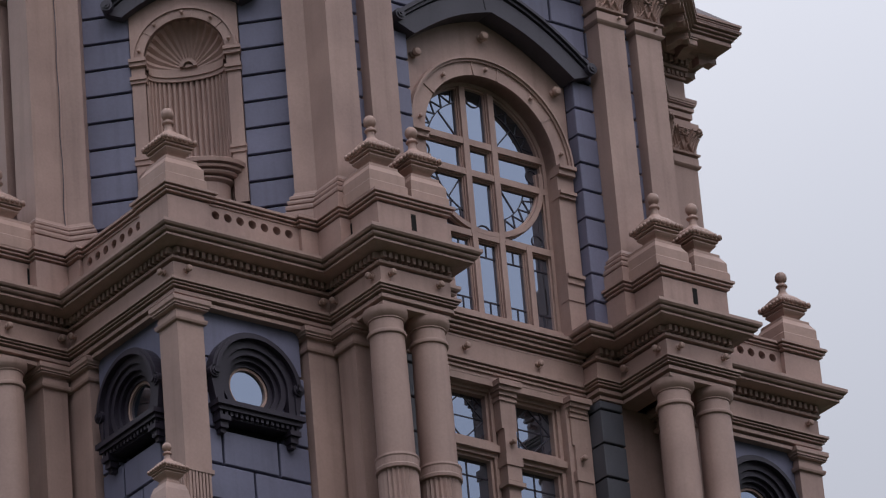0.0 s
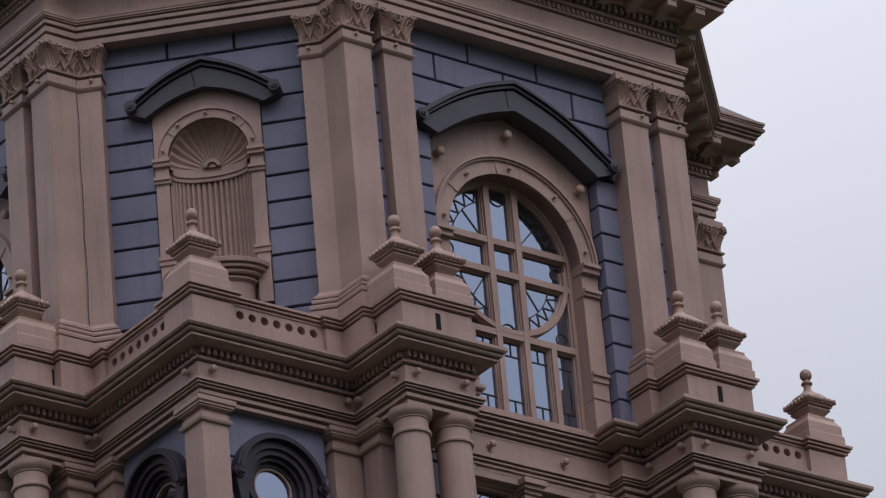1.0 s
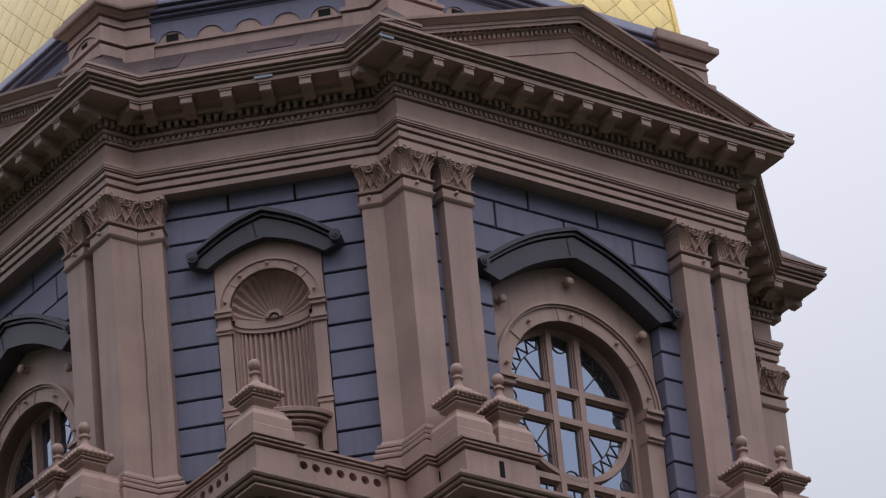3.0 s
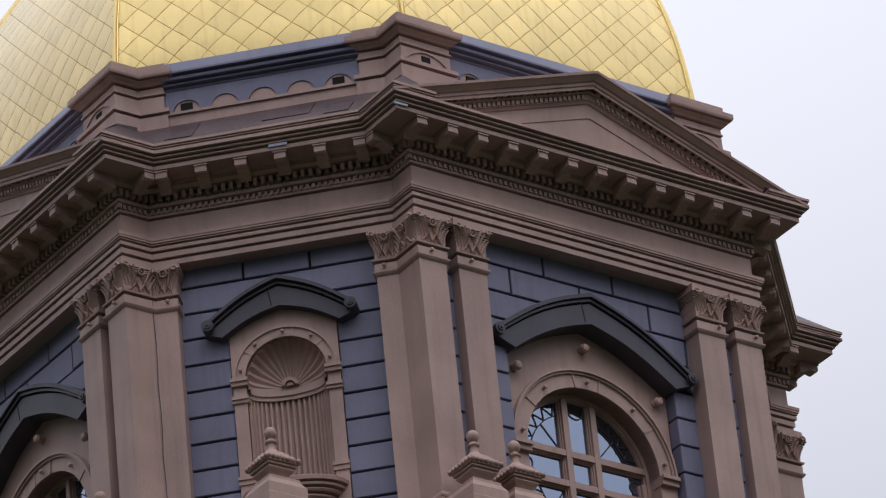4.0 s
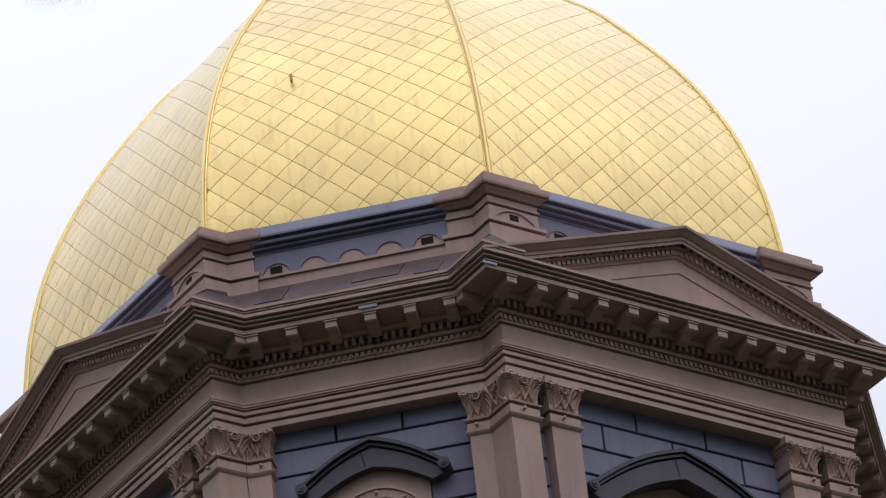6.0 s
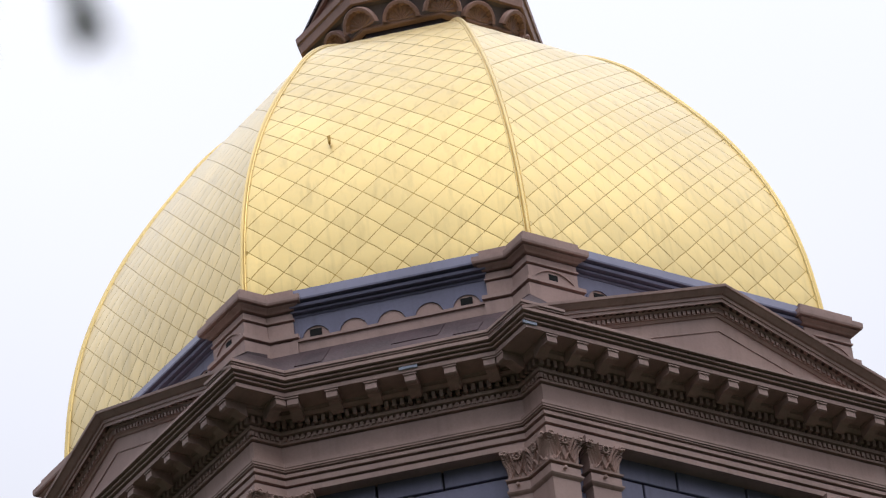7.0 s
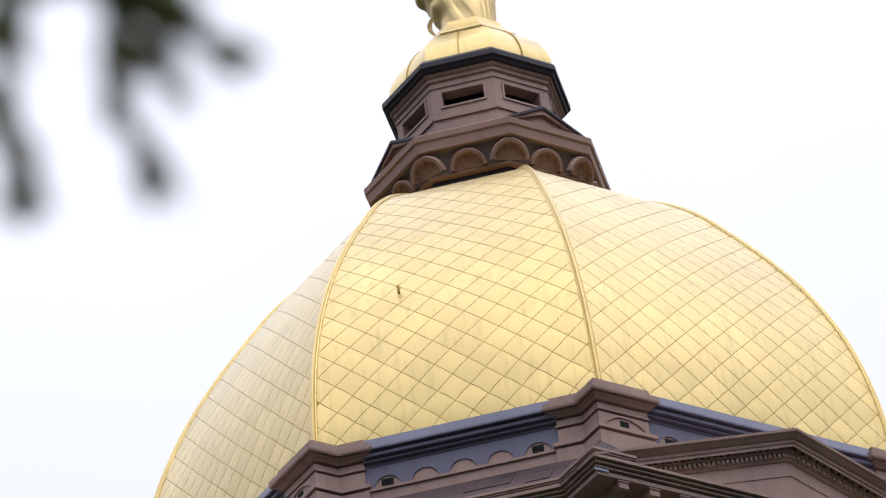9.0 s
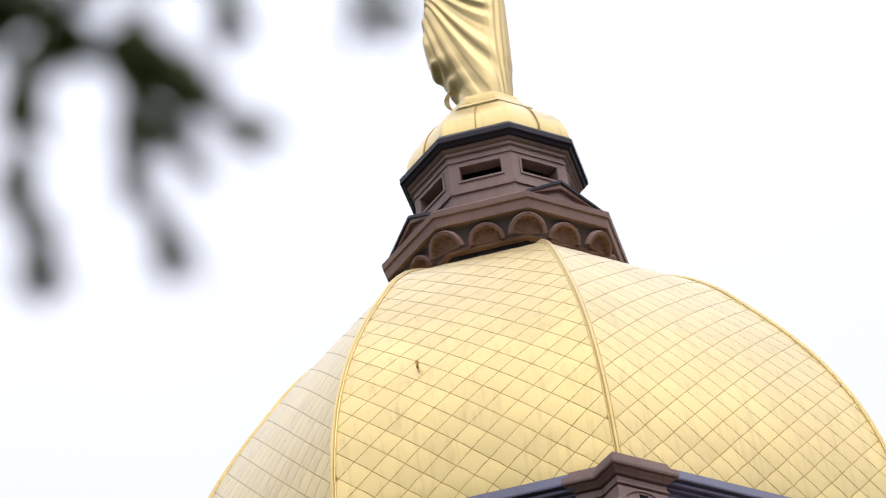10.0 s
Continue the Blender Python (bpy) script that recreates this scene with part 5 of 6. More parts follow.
def attic_cornice(half, d):
    return open_sweep([(-half, -d), (half, -d)], [(-0.4, 42.03), (0.01, 42.03), (0.02, 42.06), (0.06, 42.09), (0.07, 42.13), (0.11, 42.15), (0.12, 42.22), (0.15, 42.24), (0.15, 42.27), (0.06, 42.46), (-0.4, 42.46)])


def attic_band(half, d):
    bm = bmesh.new()
    box(bm, -half, half, -d - 0.05, -(d - 0.3), 41.2, 41.60)
    box(bm, -half, half, -d - 0.08, -(d - 0.3), 41.60, 41.64)
    return bm


for faces, half, d, centres, tall in ((NARROW, 1.42, ATTN, [-1.09, -0.545, 0, 0.545, 1.09], True), (WIDE, 2.0, W_OUT - AT - 0.08, [-1.6, -1.05, -0.5, 0.5, 1.05, 1.6], False)):
    for th in faces:
        ob = part("attic_wall", attic_wall(half, d), GREY, tower, "blue-grey attic wall with small blind arches", face_turn(th))
        part("attic_cornice", attic_cornice(half, d), GREY, ob, "blue-grey moulding")
        part("attic_band", attic_band(half, d), TAN, ob, "tan string course")
        for i, c in enumerate(centres):
            bm = bmesh.new()
            extrude_outline(bm, [(c + 0.20, 41.64)] + arc(c, 41.64, 0.20, 0, 180, 14)[1:-1] + [(c - 0.20, 41.64)], -d - 0.012, -d + 0.05)
            part("blind_arch", bm, TAN, ob)
            bm = bmesh.new()
            band(bm, arc(c, 41.64, 0.20, 0, 180, 14), arc(c, 41.64, 0.225, 0, 180, 14), -d - 0.03, -d + 0.05)
            part("arch_rim", bm, GREY, ob)
            if i in (0, len(centres) - 1):
                bm = bmesh.new()
                box(bm, c - 0.085, c + 0.085, -d - 0.03, -d + 0.05, 41.66, 41.79)
                part("vent_hole", bm, HOLE, ob, "small vent hole, its shade painted near-black")

# ---- dome ----
ALPHA = 25.0
PROFILE = [(6.07, 42.40), (6.06, 42.7), (6.03, 43.0), (5.965, 43.5), (5.865, 44.0), (5.73, 44.5), (5.55, 45.0), (5.325, 45.5), (5.06, 46.0), (4.75, 46.5),
           (4.398, 47.0), (4.012, 47.5), (3.60, 48.0), (3.17, 48.39), (2.76, 48.66), (2.33, 48.87), (1.90, 49.03), (1.50, 49.15)]
LENGTHS = [0.0]
for (r0, z0), (r1, z1) in zip(PROFILE, PROFILE[1:]):
    LENGTHS.append(LENGTHS[-1] + math.hypot((r1 - r0) * math.cos(radians(22.5)), z1 - z0))


def dome_at(s):
    """Radius at the ribs and height, s metres up the slope."""
    s = min(max(s, 0.0), LENGTHS[-1] - 1e-6)
    for i in range(len(LENGTHS) - 1):
        if s <= LENGTHS[i + 1]:
            break
    # smooth between the stations
    def pt(j):
        return PROFILE[min(max(j, 0), len(PROFILE) - 1)]
    f = (s - LENGTHS[i]) / (LENGTHS[i + 1] - LENGTHS[i])
    p0, p1, p2, p3 = pt(i - 1), pt(i), pt(i + 1), pt(i + 2)
    res = []
    for k in (0, 1):
        a, b, c, d = p0[k], p1[k], p2[k], p3[k]
        res.append(0.5 * (2 * b + (c - a) * f + (2 * a - 5 * b + 4 * c - d) * f * f + (3 * b - a - 3 * c + d) * f ** 3))
    return res


TILE_W, TILE_H = 0.49, 0.475


def facet_point(u, s, half_angle, lift):
    r, z = dome_at(s)
    r2, z2 = dome_at(s + 0.05)
    c = math.cos(radians(half_angle))
    d = r * c
    dn = Vector((z2 - z, -(r2 - r) * c))
    if dn.length < 1e-6:
        dn = Vector((1, 0))
    dn.normalize()
    return (u, -(d + dn.x * lift), z + dn.y * lift)


def facet_half(s, half_angle):
    return dome_at(s)[0] * math.sin(radians(half_angle))


def facet_tiles(half_angle):
    """Diamond sheets cut to the facet, each a shallow pillow with folded edges."""
    meshes = []
    top = LENGTHS[-1]
    rows = int(top / (TILE_H / 2)) + 1
    for row in range(rows + 1):
        sc = row * TILE_H / 2
        shift = 0.0 if row % 2 else TILE_W / 2
        k = -10
        while k <= 10:
            uc = k * TILE_W + shift
            k += 1
            if abs(uc) - TILE_W / 2 > facet_half(sc, half_angle) + 0.2:
                continue
            poly = [(uc, sc - TILE_H / 2), (uc + TILE_W / 2, sc), (uc, sc + TILE_H / 2), (uc - TILE_W / 2, sc)]
            h0, h1 = facet_half(max(0, sc - 0.25), half_angle), facet_half(min(top, sc + 0.25), half_angle)
            g = (h1 - h0) / (min(top, sc + 0.25) - max(0, sc - 0.25))
            hc = facet_half(sc, half_angle)
            if sc > top:
                continue
            poly = clip(poly, -1, g, -hc + g * sc)
            if len(poly) >= 3:
                poly = clip(poly, 1, g, -hc + g * sc)
            if len(poly) >= 3:
                poly = clip(poly, 0, 1, 0.0)
            if len(poly) >= 3:
                poly = clip(poly, 0, -1, -top)
            if len(poly) < 3:
                continue
            outer = inset(poly, 0.0062)
            if len(outer) < 3 or area(outer) < 0.006:
                continue
            bm = bmesh.new()
            cx, cy = sum(p[0] for p in outer) / len(outer), sum(p[1] for p in outer) / len(outer)
            n = len(outer)
            rings = []
            for f, lift in ((1.0, 0.004), (0.72, 0.006), (0.36, 0.0072)):
                ring = []
                for i in range(n):
                    p, q = outer[i], outer[(i + 1) % n]
                    for t in (0.0, 0.5):
                        x, y = p[0] + (q[0] - p[0]) * t, p[1] + (q[1] - p[1]) * t
                        ring.append(bm.verts.new(facet_point(cx + (x - cx) * f, cy + (y - cy) * f, half_angle, lift)))
                rings.append(ring)
            m = 2 * n
            for a, b in zip(rings, rings[1:]):
                for i in range(m):
                    bm.faces.new((a[i], a[(i + 1) % m], b[(i + 1) % m], b[i]))
            mid = bm.verts.new(facet_point(cx, cy, half_angle, 0.0076))
            for i in range(m):
                bm.faces.new((rings[-1][i], rings[-1][(i + 1) % m], mid))
            meshes.append(mesh_of(bm, GOLD, "gold_sheet", True))
    return meshes


def facet_base(half_angle):
    bm = bmesh.new()
    cols = []
    n = 60
    for i in range(n + 1):
        s = LENGTHS[-1] * i / n
        h = facet_half(s, half_angle)
        cols.append([bm.verts.new(facet_point(u * h, s, half_angle, 0.0)) for u in (-1, -0.33, 0.33, 1)])
    for a, b in zip(cols, cols[1:]):
        for k in range(3):
            bm.faces.new((a[k], a[k + 1], b[k + 1], b[k]))
    return bm


def joined(meshes, name, mat):
    bm = bmesh.new()
    for me in meshes:
        bm.from_mesh(me)
    for f in bm.faces:
        f.smooth = True
    out = bpy.data.meshes.new(name)
    bm.to_mesh(out)
    bm.free()
    out.materials.append(mat)
    return out


for half_angle, faces, seen in ((ALPHA, WIDE, (0, 270)), (45 - ALPHA, NARROW, (-45, 45))):
    base = mesh_of(facet_base(half_angle), SEAM, "dome_facet")
    tiles = facet_tiles(half_angle)
    rest, upper = joined(tiles, "gold_sheets", GOLD), joined(tiles[290:], "gold_sheets", GOLD)
    for th in faces:
        facet = part("dome_facet", base, None, tower, "dome facet clad in diamond-shaped gold sheets", face_turn(th))
        if th in seen:
            for me in tiles[:290]:
                part("gold_sheet", me, None, facet)
            if len(tiles) > 290:
                tagged(part("gold_sheets", upper, None, facet, "diamond-shaped gold sheets near the top"), kind="stuff")
        else:
            tagged(part("gold_sheets", rest, None, facet, "diamond-shaped gold sheets"), kind="stuff")


def rib_mesh():
    """A rounded double roll that runs up a corner of the dome, in the plane of the axis."""
    bm = bmesh.new()
    n = 60
    prof = [(-0.066, -0.02), (-0.066, 0.012), (-0.05, 0.02), (-0.034, 0.012), (-0.03, 0.03), (-0.018, 0.045), (0.0, 0.05), (0.018, 0.045), (0.03, 0.03), (0.034, 0.012), (0.05, 0.02), (0.066, 0.012), (0.066, -0.02)]
    cols = []
    for i in range(n + 1):
        s = LENGTHS[-1] * i / n
        r, z = dome_at(s)
        r2, z2 = dome_at(s + 0.05)
        d = Vector((z2 - z, -(r2 - r)))
        if d.length < 1e-6:
            d = Vector((0.7, 0.7))
        d.normalize()
        cols.append([bm.verts.new((r + d.x * h, w * 0.75, z + d.y * h)) for w, h in prof])
    for a, b in zip(cols, cols[1:]):
        for k in range(len(prof) - 1):
            bm.faces.new((a[k], a[k + 1], b[k + 1], b[k]))
    return mesh_of(bm, GOLD_RIB, "rib", True)


RIB = rib_mesh()
for th in WIDE:
    for s in (-1, 1):
        part("rib", RIB, None, tower, "rounded gold rib", th + s * ALPHA)
bolts = bmesh.new()
for i in range(26):
    r, z = dome_at(0.4 + i * 0.37)
    for w in (-0.06, 0.06):
        ball(bolts, r + 0.01, w * 0.8, z, 0.007, 4)
BOLTS = mesh_of(bolts, SEAM, "rivets")
for th in WIDE:
    for s in (-1, 1):
        tagged(part("rivets", BOLTS, None, tower, "small dark rivets along the rib", th + s * ALPHA), kind="stuff")
# small lifted flap of sheet
bm = bmesh.new()
p0, p1 = facet_point(-0.70, 2.97, 20, 0.03), facet_point(-0.70, 2.80, 20, 0.05)
extrude_outline(bm, [(p0[0] - 0.014, p1[2] + 0.03), (p0[0] + 0.012, p1[2] + 0.05), (p0[0] + 0.022, p0[2]), (p0[0] - 0.022, p0[2] - 0.01)], p1[1] - 0.03, p1[1] + 0.05)
part("loose_flap", bm, SEAM, tower, "small dark loose flap on the dome", face_turn(-45))

# ---- lantern ----
OCT = [(math.cos(radians(a)), math.sin(radians(a))) for a in [22.5 + 45 * i for i in range(8)]]


def octa(profile):
    bm = bmesh.new()
    rings = [[bm.verts.new((r * x, r * y, z)) for x, y in OCT] for r, z in profile]
    for a, b in zip(rings, rings[1:]):
        for i in range(8):
            bm.faces.new((a[i], a[(i + 1) % 8], b[(i + 1) % 8], b[i]))
    bm.faces.new(rings[0][::-1])
    bm.faces.new(rings[-1])
    return bm


lantern = part("lantern", octa([(1.64, 49.62), (1.66, 49.64), (1.80, 49.92), (1.90, 49.94)]), LANTERN_GREY, tower, "small octagonal brown lantern on the dome")
part("foot_band", octa([(1.56, 49.15), (1.56, 49.57), (1.5, 49.575)]), DARK, lantern, "dark blue-black band on the dome")
part("foot_rim", octa([(1.56, 49.572), (1.66, 49.575), (1.675, 49.60), (1.665, 49.64), (1.60, 49.645)]), BROWN, lantern, "brown rim under the scallops")
part("collar", octa([(1.90, 49.935), (1.93, 49.945), (1.95, 50.10), (1.98, 50.12), (1.99, 50.22), (1.93, 50.27), (1.45, 50.47), (1.3, 50.47)]), BROWN, lantern, "brown eaves band")
APO = math.cos(radians(22.5))


def shell_mesh():
    """A scallop: rim and hollow fluted fan, flat on x and z, looking to -y."""
    bm = bmesh.new()
    m, R = 36, 0.215
    rows = []
    for i in range(m + 1):
        a = math.pi * i / m
        fl = 0.5 - 0.5 * math.cos(2 * math.pi * i / 4)
        row = []
        for f, y, wave in ((0.0, 0.05, 0.0), (0.3, 0.075, 0.0), (0.70, 0.085, 0.06), (0.76, 0.0, 0.06), (0.80, -0.03, 0.05), (0.97, -0.03, 0.0)):
            g = R * (f + wave * fl)
            row.append(bm.verts.new((g * math.cos(a), y - 0.015 * fl * (0 < f < 0.75), g * math.sin(a))))
        row.append(bm.verts.new((R * 1.03 * math.cos(a), -0.01, R * 1.03 * math.sin(a))))
        row.append(bm.verts.new((R * 1.03 * math.cos(a), 0.09, R * 1.03 * math.sin(a))))
        rows.append(row)
    for a, b in zip(rows, rows[1:]):
        for k in range(7):
            bm.faces.new((a[k], b[k], b[k + 1], a[k + 1]))
    return mesh_of(bm, BROWN, "scallop", True)


SCALLOP = shell_mesh()
for i in range(8):
    th = 45 * i
    o = new("scallop", SCALLOP)
    o.parent = lantern
    o.matrix_basis = pose(0, 0, 0, 0, 0, th + 90) @ pose(0, -1.60, 49.60, 26, 0, 0) @ Matrix.Diagonal((1.34, 0.8, 1.42, 1))
    o = new("scallop", SCALLOP)
    o.parent = lantern
    o.matrix_basis = pose(0, 0, 0, 0, 0, th + 112.5) @ pose(0, -1.71, 49.60, 26, 0, 0) @ Matrix.Diagonal((1.38, 0.8, 1.56, 1))
    # drum wall with a slot right through it
    h, d = 1.33 * math.sin(radians(22.5)), 1.33 * APO
    bm = bmesh.new()
    band(bm, [(-0.33, 51.11), (0.33, 51.11), (0.33, 51.36), (-0.33, 51.36)], [(-h, 50.40), (h, 50.40), (h, 51.62), (-h, 51.62)], -d, -(d - 0.2), closed=True)
    part("lantern_wall", bm, TAN, lantern, "tan lantern wall with a slot", face_turn(th))
    bm = bmesh.new()
    frame_rect(bm, -0.37, 0.37, 51.07, 51.40, 0.035, -d - 0.02, -d + 0.05)
    box(bm, -h, h, -d - 0.03, -d + 0.02, 50.86, 50.91)
    box(bm, -h, h, -d - 0.02, -d + 0.02, 51.47, 51.50)
    part("slot_frame", bm, TAN, lantern, "", face_turn(th))
for i in range(8):
    bm = bmesh.new()
    lathe(bm, [(0.05, 50.4), (0.05, 51.62)], 1.282, 0, 8)
    part("corner_post", bm, TAN, lantern, turn=22.5 + 45 * i)
# black filler behind the slots, painted as the lantern's inner shade
part("lantern_inside", octa([(0.9, 50.3), (0.9, 51.7)]), HOLE, lantern, "near-black filler painted as the shade inside the lantern")
for th in WIDE:
    bm = bmesh.new()
    band(bm, [(-0.60, 50.30), (0.60, 50.30), (0, 50.55)], [(-0.74, 50.25), (0.74, 50.25), (0, 50.64)], -1.72, -1.1, closed=True)
    extrude_outline(bm, [(-0.62, 50.29), (0.62, 50.29), (0, 50.57)], -1.66, -1.1)
    part("gablet", bm, BROWN, lantern, "small brown gable", face_turn(th))
    bm = bmesh.new()
    band(bm, [(-0.72, 50.26), (0, 50.64), (0.72, 50.26)], [(-0.78, 50.27), (0, 50.69), (0.78, 50.27)], -1.75, -1.0)
    part("gablet_roof", bm, DARK, lantern, "", face_turn(th))
part("lantern_cornice", octa([(1.34, 51.58), (1.37, 51.60), (1.37, 51.65), (1.41, 51.67), (1.43, 51.71), (1.3, 51.715)]), TAN, lantern, "tan moulding under the lantern eaves")
part("lantern_eave", octa([(1.42, 51.712), (1.47, 51.72), (1.49, 51.77), (1.53, 51.79), (1.53, 51.88), (1.46, 51.96), (1.3, 51.98)]), DARK, lantern, "dark blue-black eaves edge")
roof = part("lantern_roof", octa([(1.44, 51.94), (1.435, 52.04), (1.41, 52.14), (1.37, 52.25), (1.315, 52.36), (1.24, 52.47), (1.15, 52.57), (1.05, 52.66), (0.95, 52.73), (0.86, 52.78), (0.80, 52.82)]), GOLD, lantern, "gilded bell-shaped lantern roof", smooth=True)
for i in range(8):  # standing seams
    bm = bmesh.new()
    pts2 = [(1.44, 51.96), (1.435, 52.04), (1.41, 52.14), (1.37, 52.25), (1.315, 52.36), (1.24, 52.47), (1.15, 52.57), (1.05, 52.66), (0.95, 52.73), (0.86, 52.78)]
    cols = [[bm.verts.new((r * APO + h, w, z + h)) for w, h in ((-0.012, -0.02), (-0.012, 0.012), (0.012, 0.012), (0.012, -0.02))] for r, z in pts2]
    for a, b in zip(cols, cols[1:]):
        for k in range(3):
            bm.faces.new((a[k], a[k + 1], b[k + 1], b[k]))
    part("seam", bm, SEAM, roof, turn=45.0 * i)
base = part("statue_base", octa([(0.84, 52.78), (0.86, 52.84), (0.84, 52.88), (0.76, 52.94), (0.70, 53.01), (0.66, 53.08), (0.62, 53.12), (0.60, 53.2), (0.4, 53.22)]), GOLD, lantern, "gilded moulded base")
for ob in (roof, base):
    ob.location = (0.022, 0.028, 0.0)

# ---- statue: one draped, gilded shape ----


def statue_mesh():
    bm = bmesh.new()
    n, levels = 200, 300
    # height, reach to the two sides of the axis as the robe swings out over one hip
    prof = [(53.12, 0.37, 0.49), (53.46, 0.37, 0.49), (53.78, 0.51, 0.51), (54.2, 0.75, 0.55), (54.58, 0.82, 0.56), (55.0, 0.80, 0.57), (55.5, 0.71, 0.57), (56.2, 0.66, 0.60), (56.8, 0.58, 0.58),
            (57.2, 0.50, 0.50), (57.5, 0.33, 0.33), (57.62, 0.22, 0.22), (57.75, 0.22, 0.22), (57.95, 0.29, 0.29), (58.15, 0.27, 0.27), (58.32, 0.14, 0.14), (58.38, 0.01, 0.01)]
    lateral, facing = Vector((0.616, 0.788, 0)), Vector((0.788, -0.616, 0))
    rings = []
    for j in range(levels + 1):
        z = 53.12 + (58.38 - 53.12) * j / levels
        for (z0, l0, r0), (z1, l1, r1) in zip(prof, prof[1:]):
            if z0 <= z <= z1:
                f = (z - z0) / (z1 - z0)
                f = f * f * (3 - 2 * f)
                left, right = l0 + (l1 - l0) * f, r0 + (r1 - r0) * f
                break
        mid, half = (right - left) / 2, (right + left) / 2
        deep = 0.5 if z < 56.6 else min(half, 0.5)
        robe = max(0.0, min(1.0, (57.3 - z) / 0.5))
        foot = max(0.0, min(1.0, (z - 53.12) / 0.3))
        ring = []
        for i in range(n):
            a = 2 * math.pi * i / n
            x, y = half * math.sin(a), deep * math.copysign(abs(math.cos(a)) ** 0.62, math.cos(a))
            # folds fan out from the hip, steep beside it and slack towards the standing leg
            dx, down = max(0.05, x + mid + 1.0), max(0.05, 56.3 - z)
            fan = math.atan2(down + 0.56 * dx * dx, dx)
            wave = math.sin(92.0 * fan + 0.9 * math.sin(4.0 * dx + 2.0 * z))
            fold = (abs(wave) ** 0.7 * (1 if wave > 0 else -1)) * 0.5 + 0.22 * math.sin(131.0 * fan + 3.0 * dx)
            leg = max(0.0, min(1.0, (x / half - 0.42) / 0.3))
            plait = 0.25 * math.sin(26.0 * a + 1.5 * math.sin(2.0 * z))
            amp = 0.042 * (0.45 + 0.55 * max(0.0, math.sin(1.5 + x / half)))
            out = amp * (fold * (1 - leg) + plait * leg) * robe * foot
            k = 1 + out / half
            p = lateral * (mid + x * k) + facing * (y * k)
            ring.append(bm.verts.new((p.x, p.y, z)))
        rings.append(ring)
    for a, b in zip(rings, rings[1:]):
        for i in range(n):
            bm.faces.new((a[i], a[(i + 1) % n], b[(i + 1) % n], b[i]))
    bm.faces.new(rings[0][::-1])
    bm.faces.new(rings[-1])
    # crescent horn at the foot
    hr_, cz = 0.17, 53.52
    prev = None
    for k in range(15):
        t = k / 14
        ang = radians(250 - 150 * t)
        rad = 0.035 * math.sin(math.pi * min(1, 0.08 + 0.9 * (1 - t))) + 0.008
        dx = -0.41 + hr_ * math.cos(ang)
        cx, cy, zz = dx * 0.59, dx * 0.80, cz + hr_ * 1.2 * math.sin(ang)
        ring = [bm.verts.new((cx + rad * math.cos(q * math.pi / 3) * 0.59, cy + rad * math.cos(q * math.pi / 3) * 0.8, zz + rad * math.sin(q * math.pi / 3))) for q in range(6)]
        if prev:
            for q in range(6):
                bm.faces.new((prev[q], prev[(q + 1) % 6], ring[(q + 1) % 6], ring[q]))
        prev = ring
    return bm


tagged(part("statue", statue_mesh(), STATUE_GOLD, None, smooth=True), "gilded draped statue on top of the lantern", "statue")

# ---- tree whose twigs hang in front of the lens ----
LEAF = material("leaf_green", (0.10, 0.12, 0.03), 0.55, vary=0.3, scale=30.0, each=0.15)
BARK = material("tree_bark", (0.09, 0.07, 0.05), 0.9, vary=0.3, scale=8.0, bump=0.8)


def tube(bm, pts2, r0, r1, n=8):
    prev = None
    for i, p in enumerate(pts2):
        p = Vector(p)
        d = (Vector(pts2[min(i + 1, len(pts2) - 1)]) - Vector(pts2[max(i - 1, 0)])).normalized()
        q = d.to_track_quat("Z", "Y")
        r = r0 + (r1 - r0) * i / (len(pts2) - 1)
        ring = [bm.verts.new(p + q @ Vector((r * math.cos(2 * math.pi * k / n), r * math.sin(2 * math.pi * k / n), 0))) for k in range(n)]
        if prev:
            for k in range(n):
                bm.faces.new((prev[k], prev[(k + 1) % n], ring[(k + 1) % n], ring[k]))
        prev = ring
    bm.faces.new(prev)


def smooth_line(pts2, n=6):
    res = []
    P = [Vector(p) for p in pts2]
    for i in range(len(P) - 1):
        a, b, c, d = P[max(i - 1, 0)], P[i], P[i + 1], P[min(i + 2, len(P) - 1)]
        for k in range(n):
            f = k / n
            res.append(0.5 * (2 * b + (c - a) * f + (2 * a - 5 * b + 4 * c - d) * f * f + (3 * b - a - 3 * c + d) * f ** 3))
    return res + [P[-1]]


def leaf(bm, p, d, up, L, W):
    d = d.normalized()
    side = d.cross(up).normalized()
    rows = []
    for f, w, h in ((0.0, 0.05, 0.0), (0.2, 0.75, 0.02), (0.45, 1.0, 0.03), (0.75, 0.6, 0.01), (1.0, 0.03, -0.04)):
        c = p + d * (L * f) + up * (h * L)
        rows.append([bm.verts.new(c - side * (w * W / 2) + up * (0.06 * w * L)), bm.verts.new(c), bm.verts.new(c + side * (w * W / 2) + up * (0.06 * w * L))])
    for a, b in zip(rows, rows[1:]):
        for k in (0, 1):
            bm.faces.new((a[k], a[k + 1], b[k + 1], b[k]))


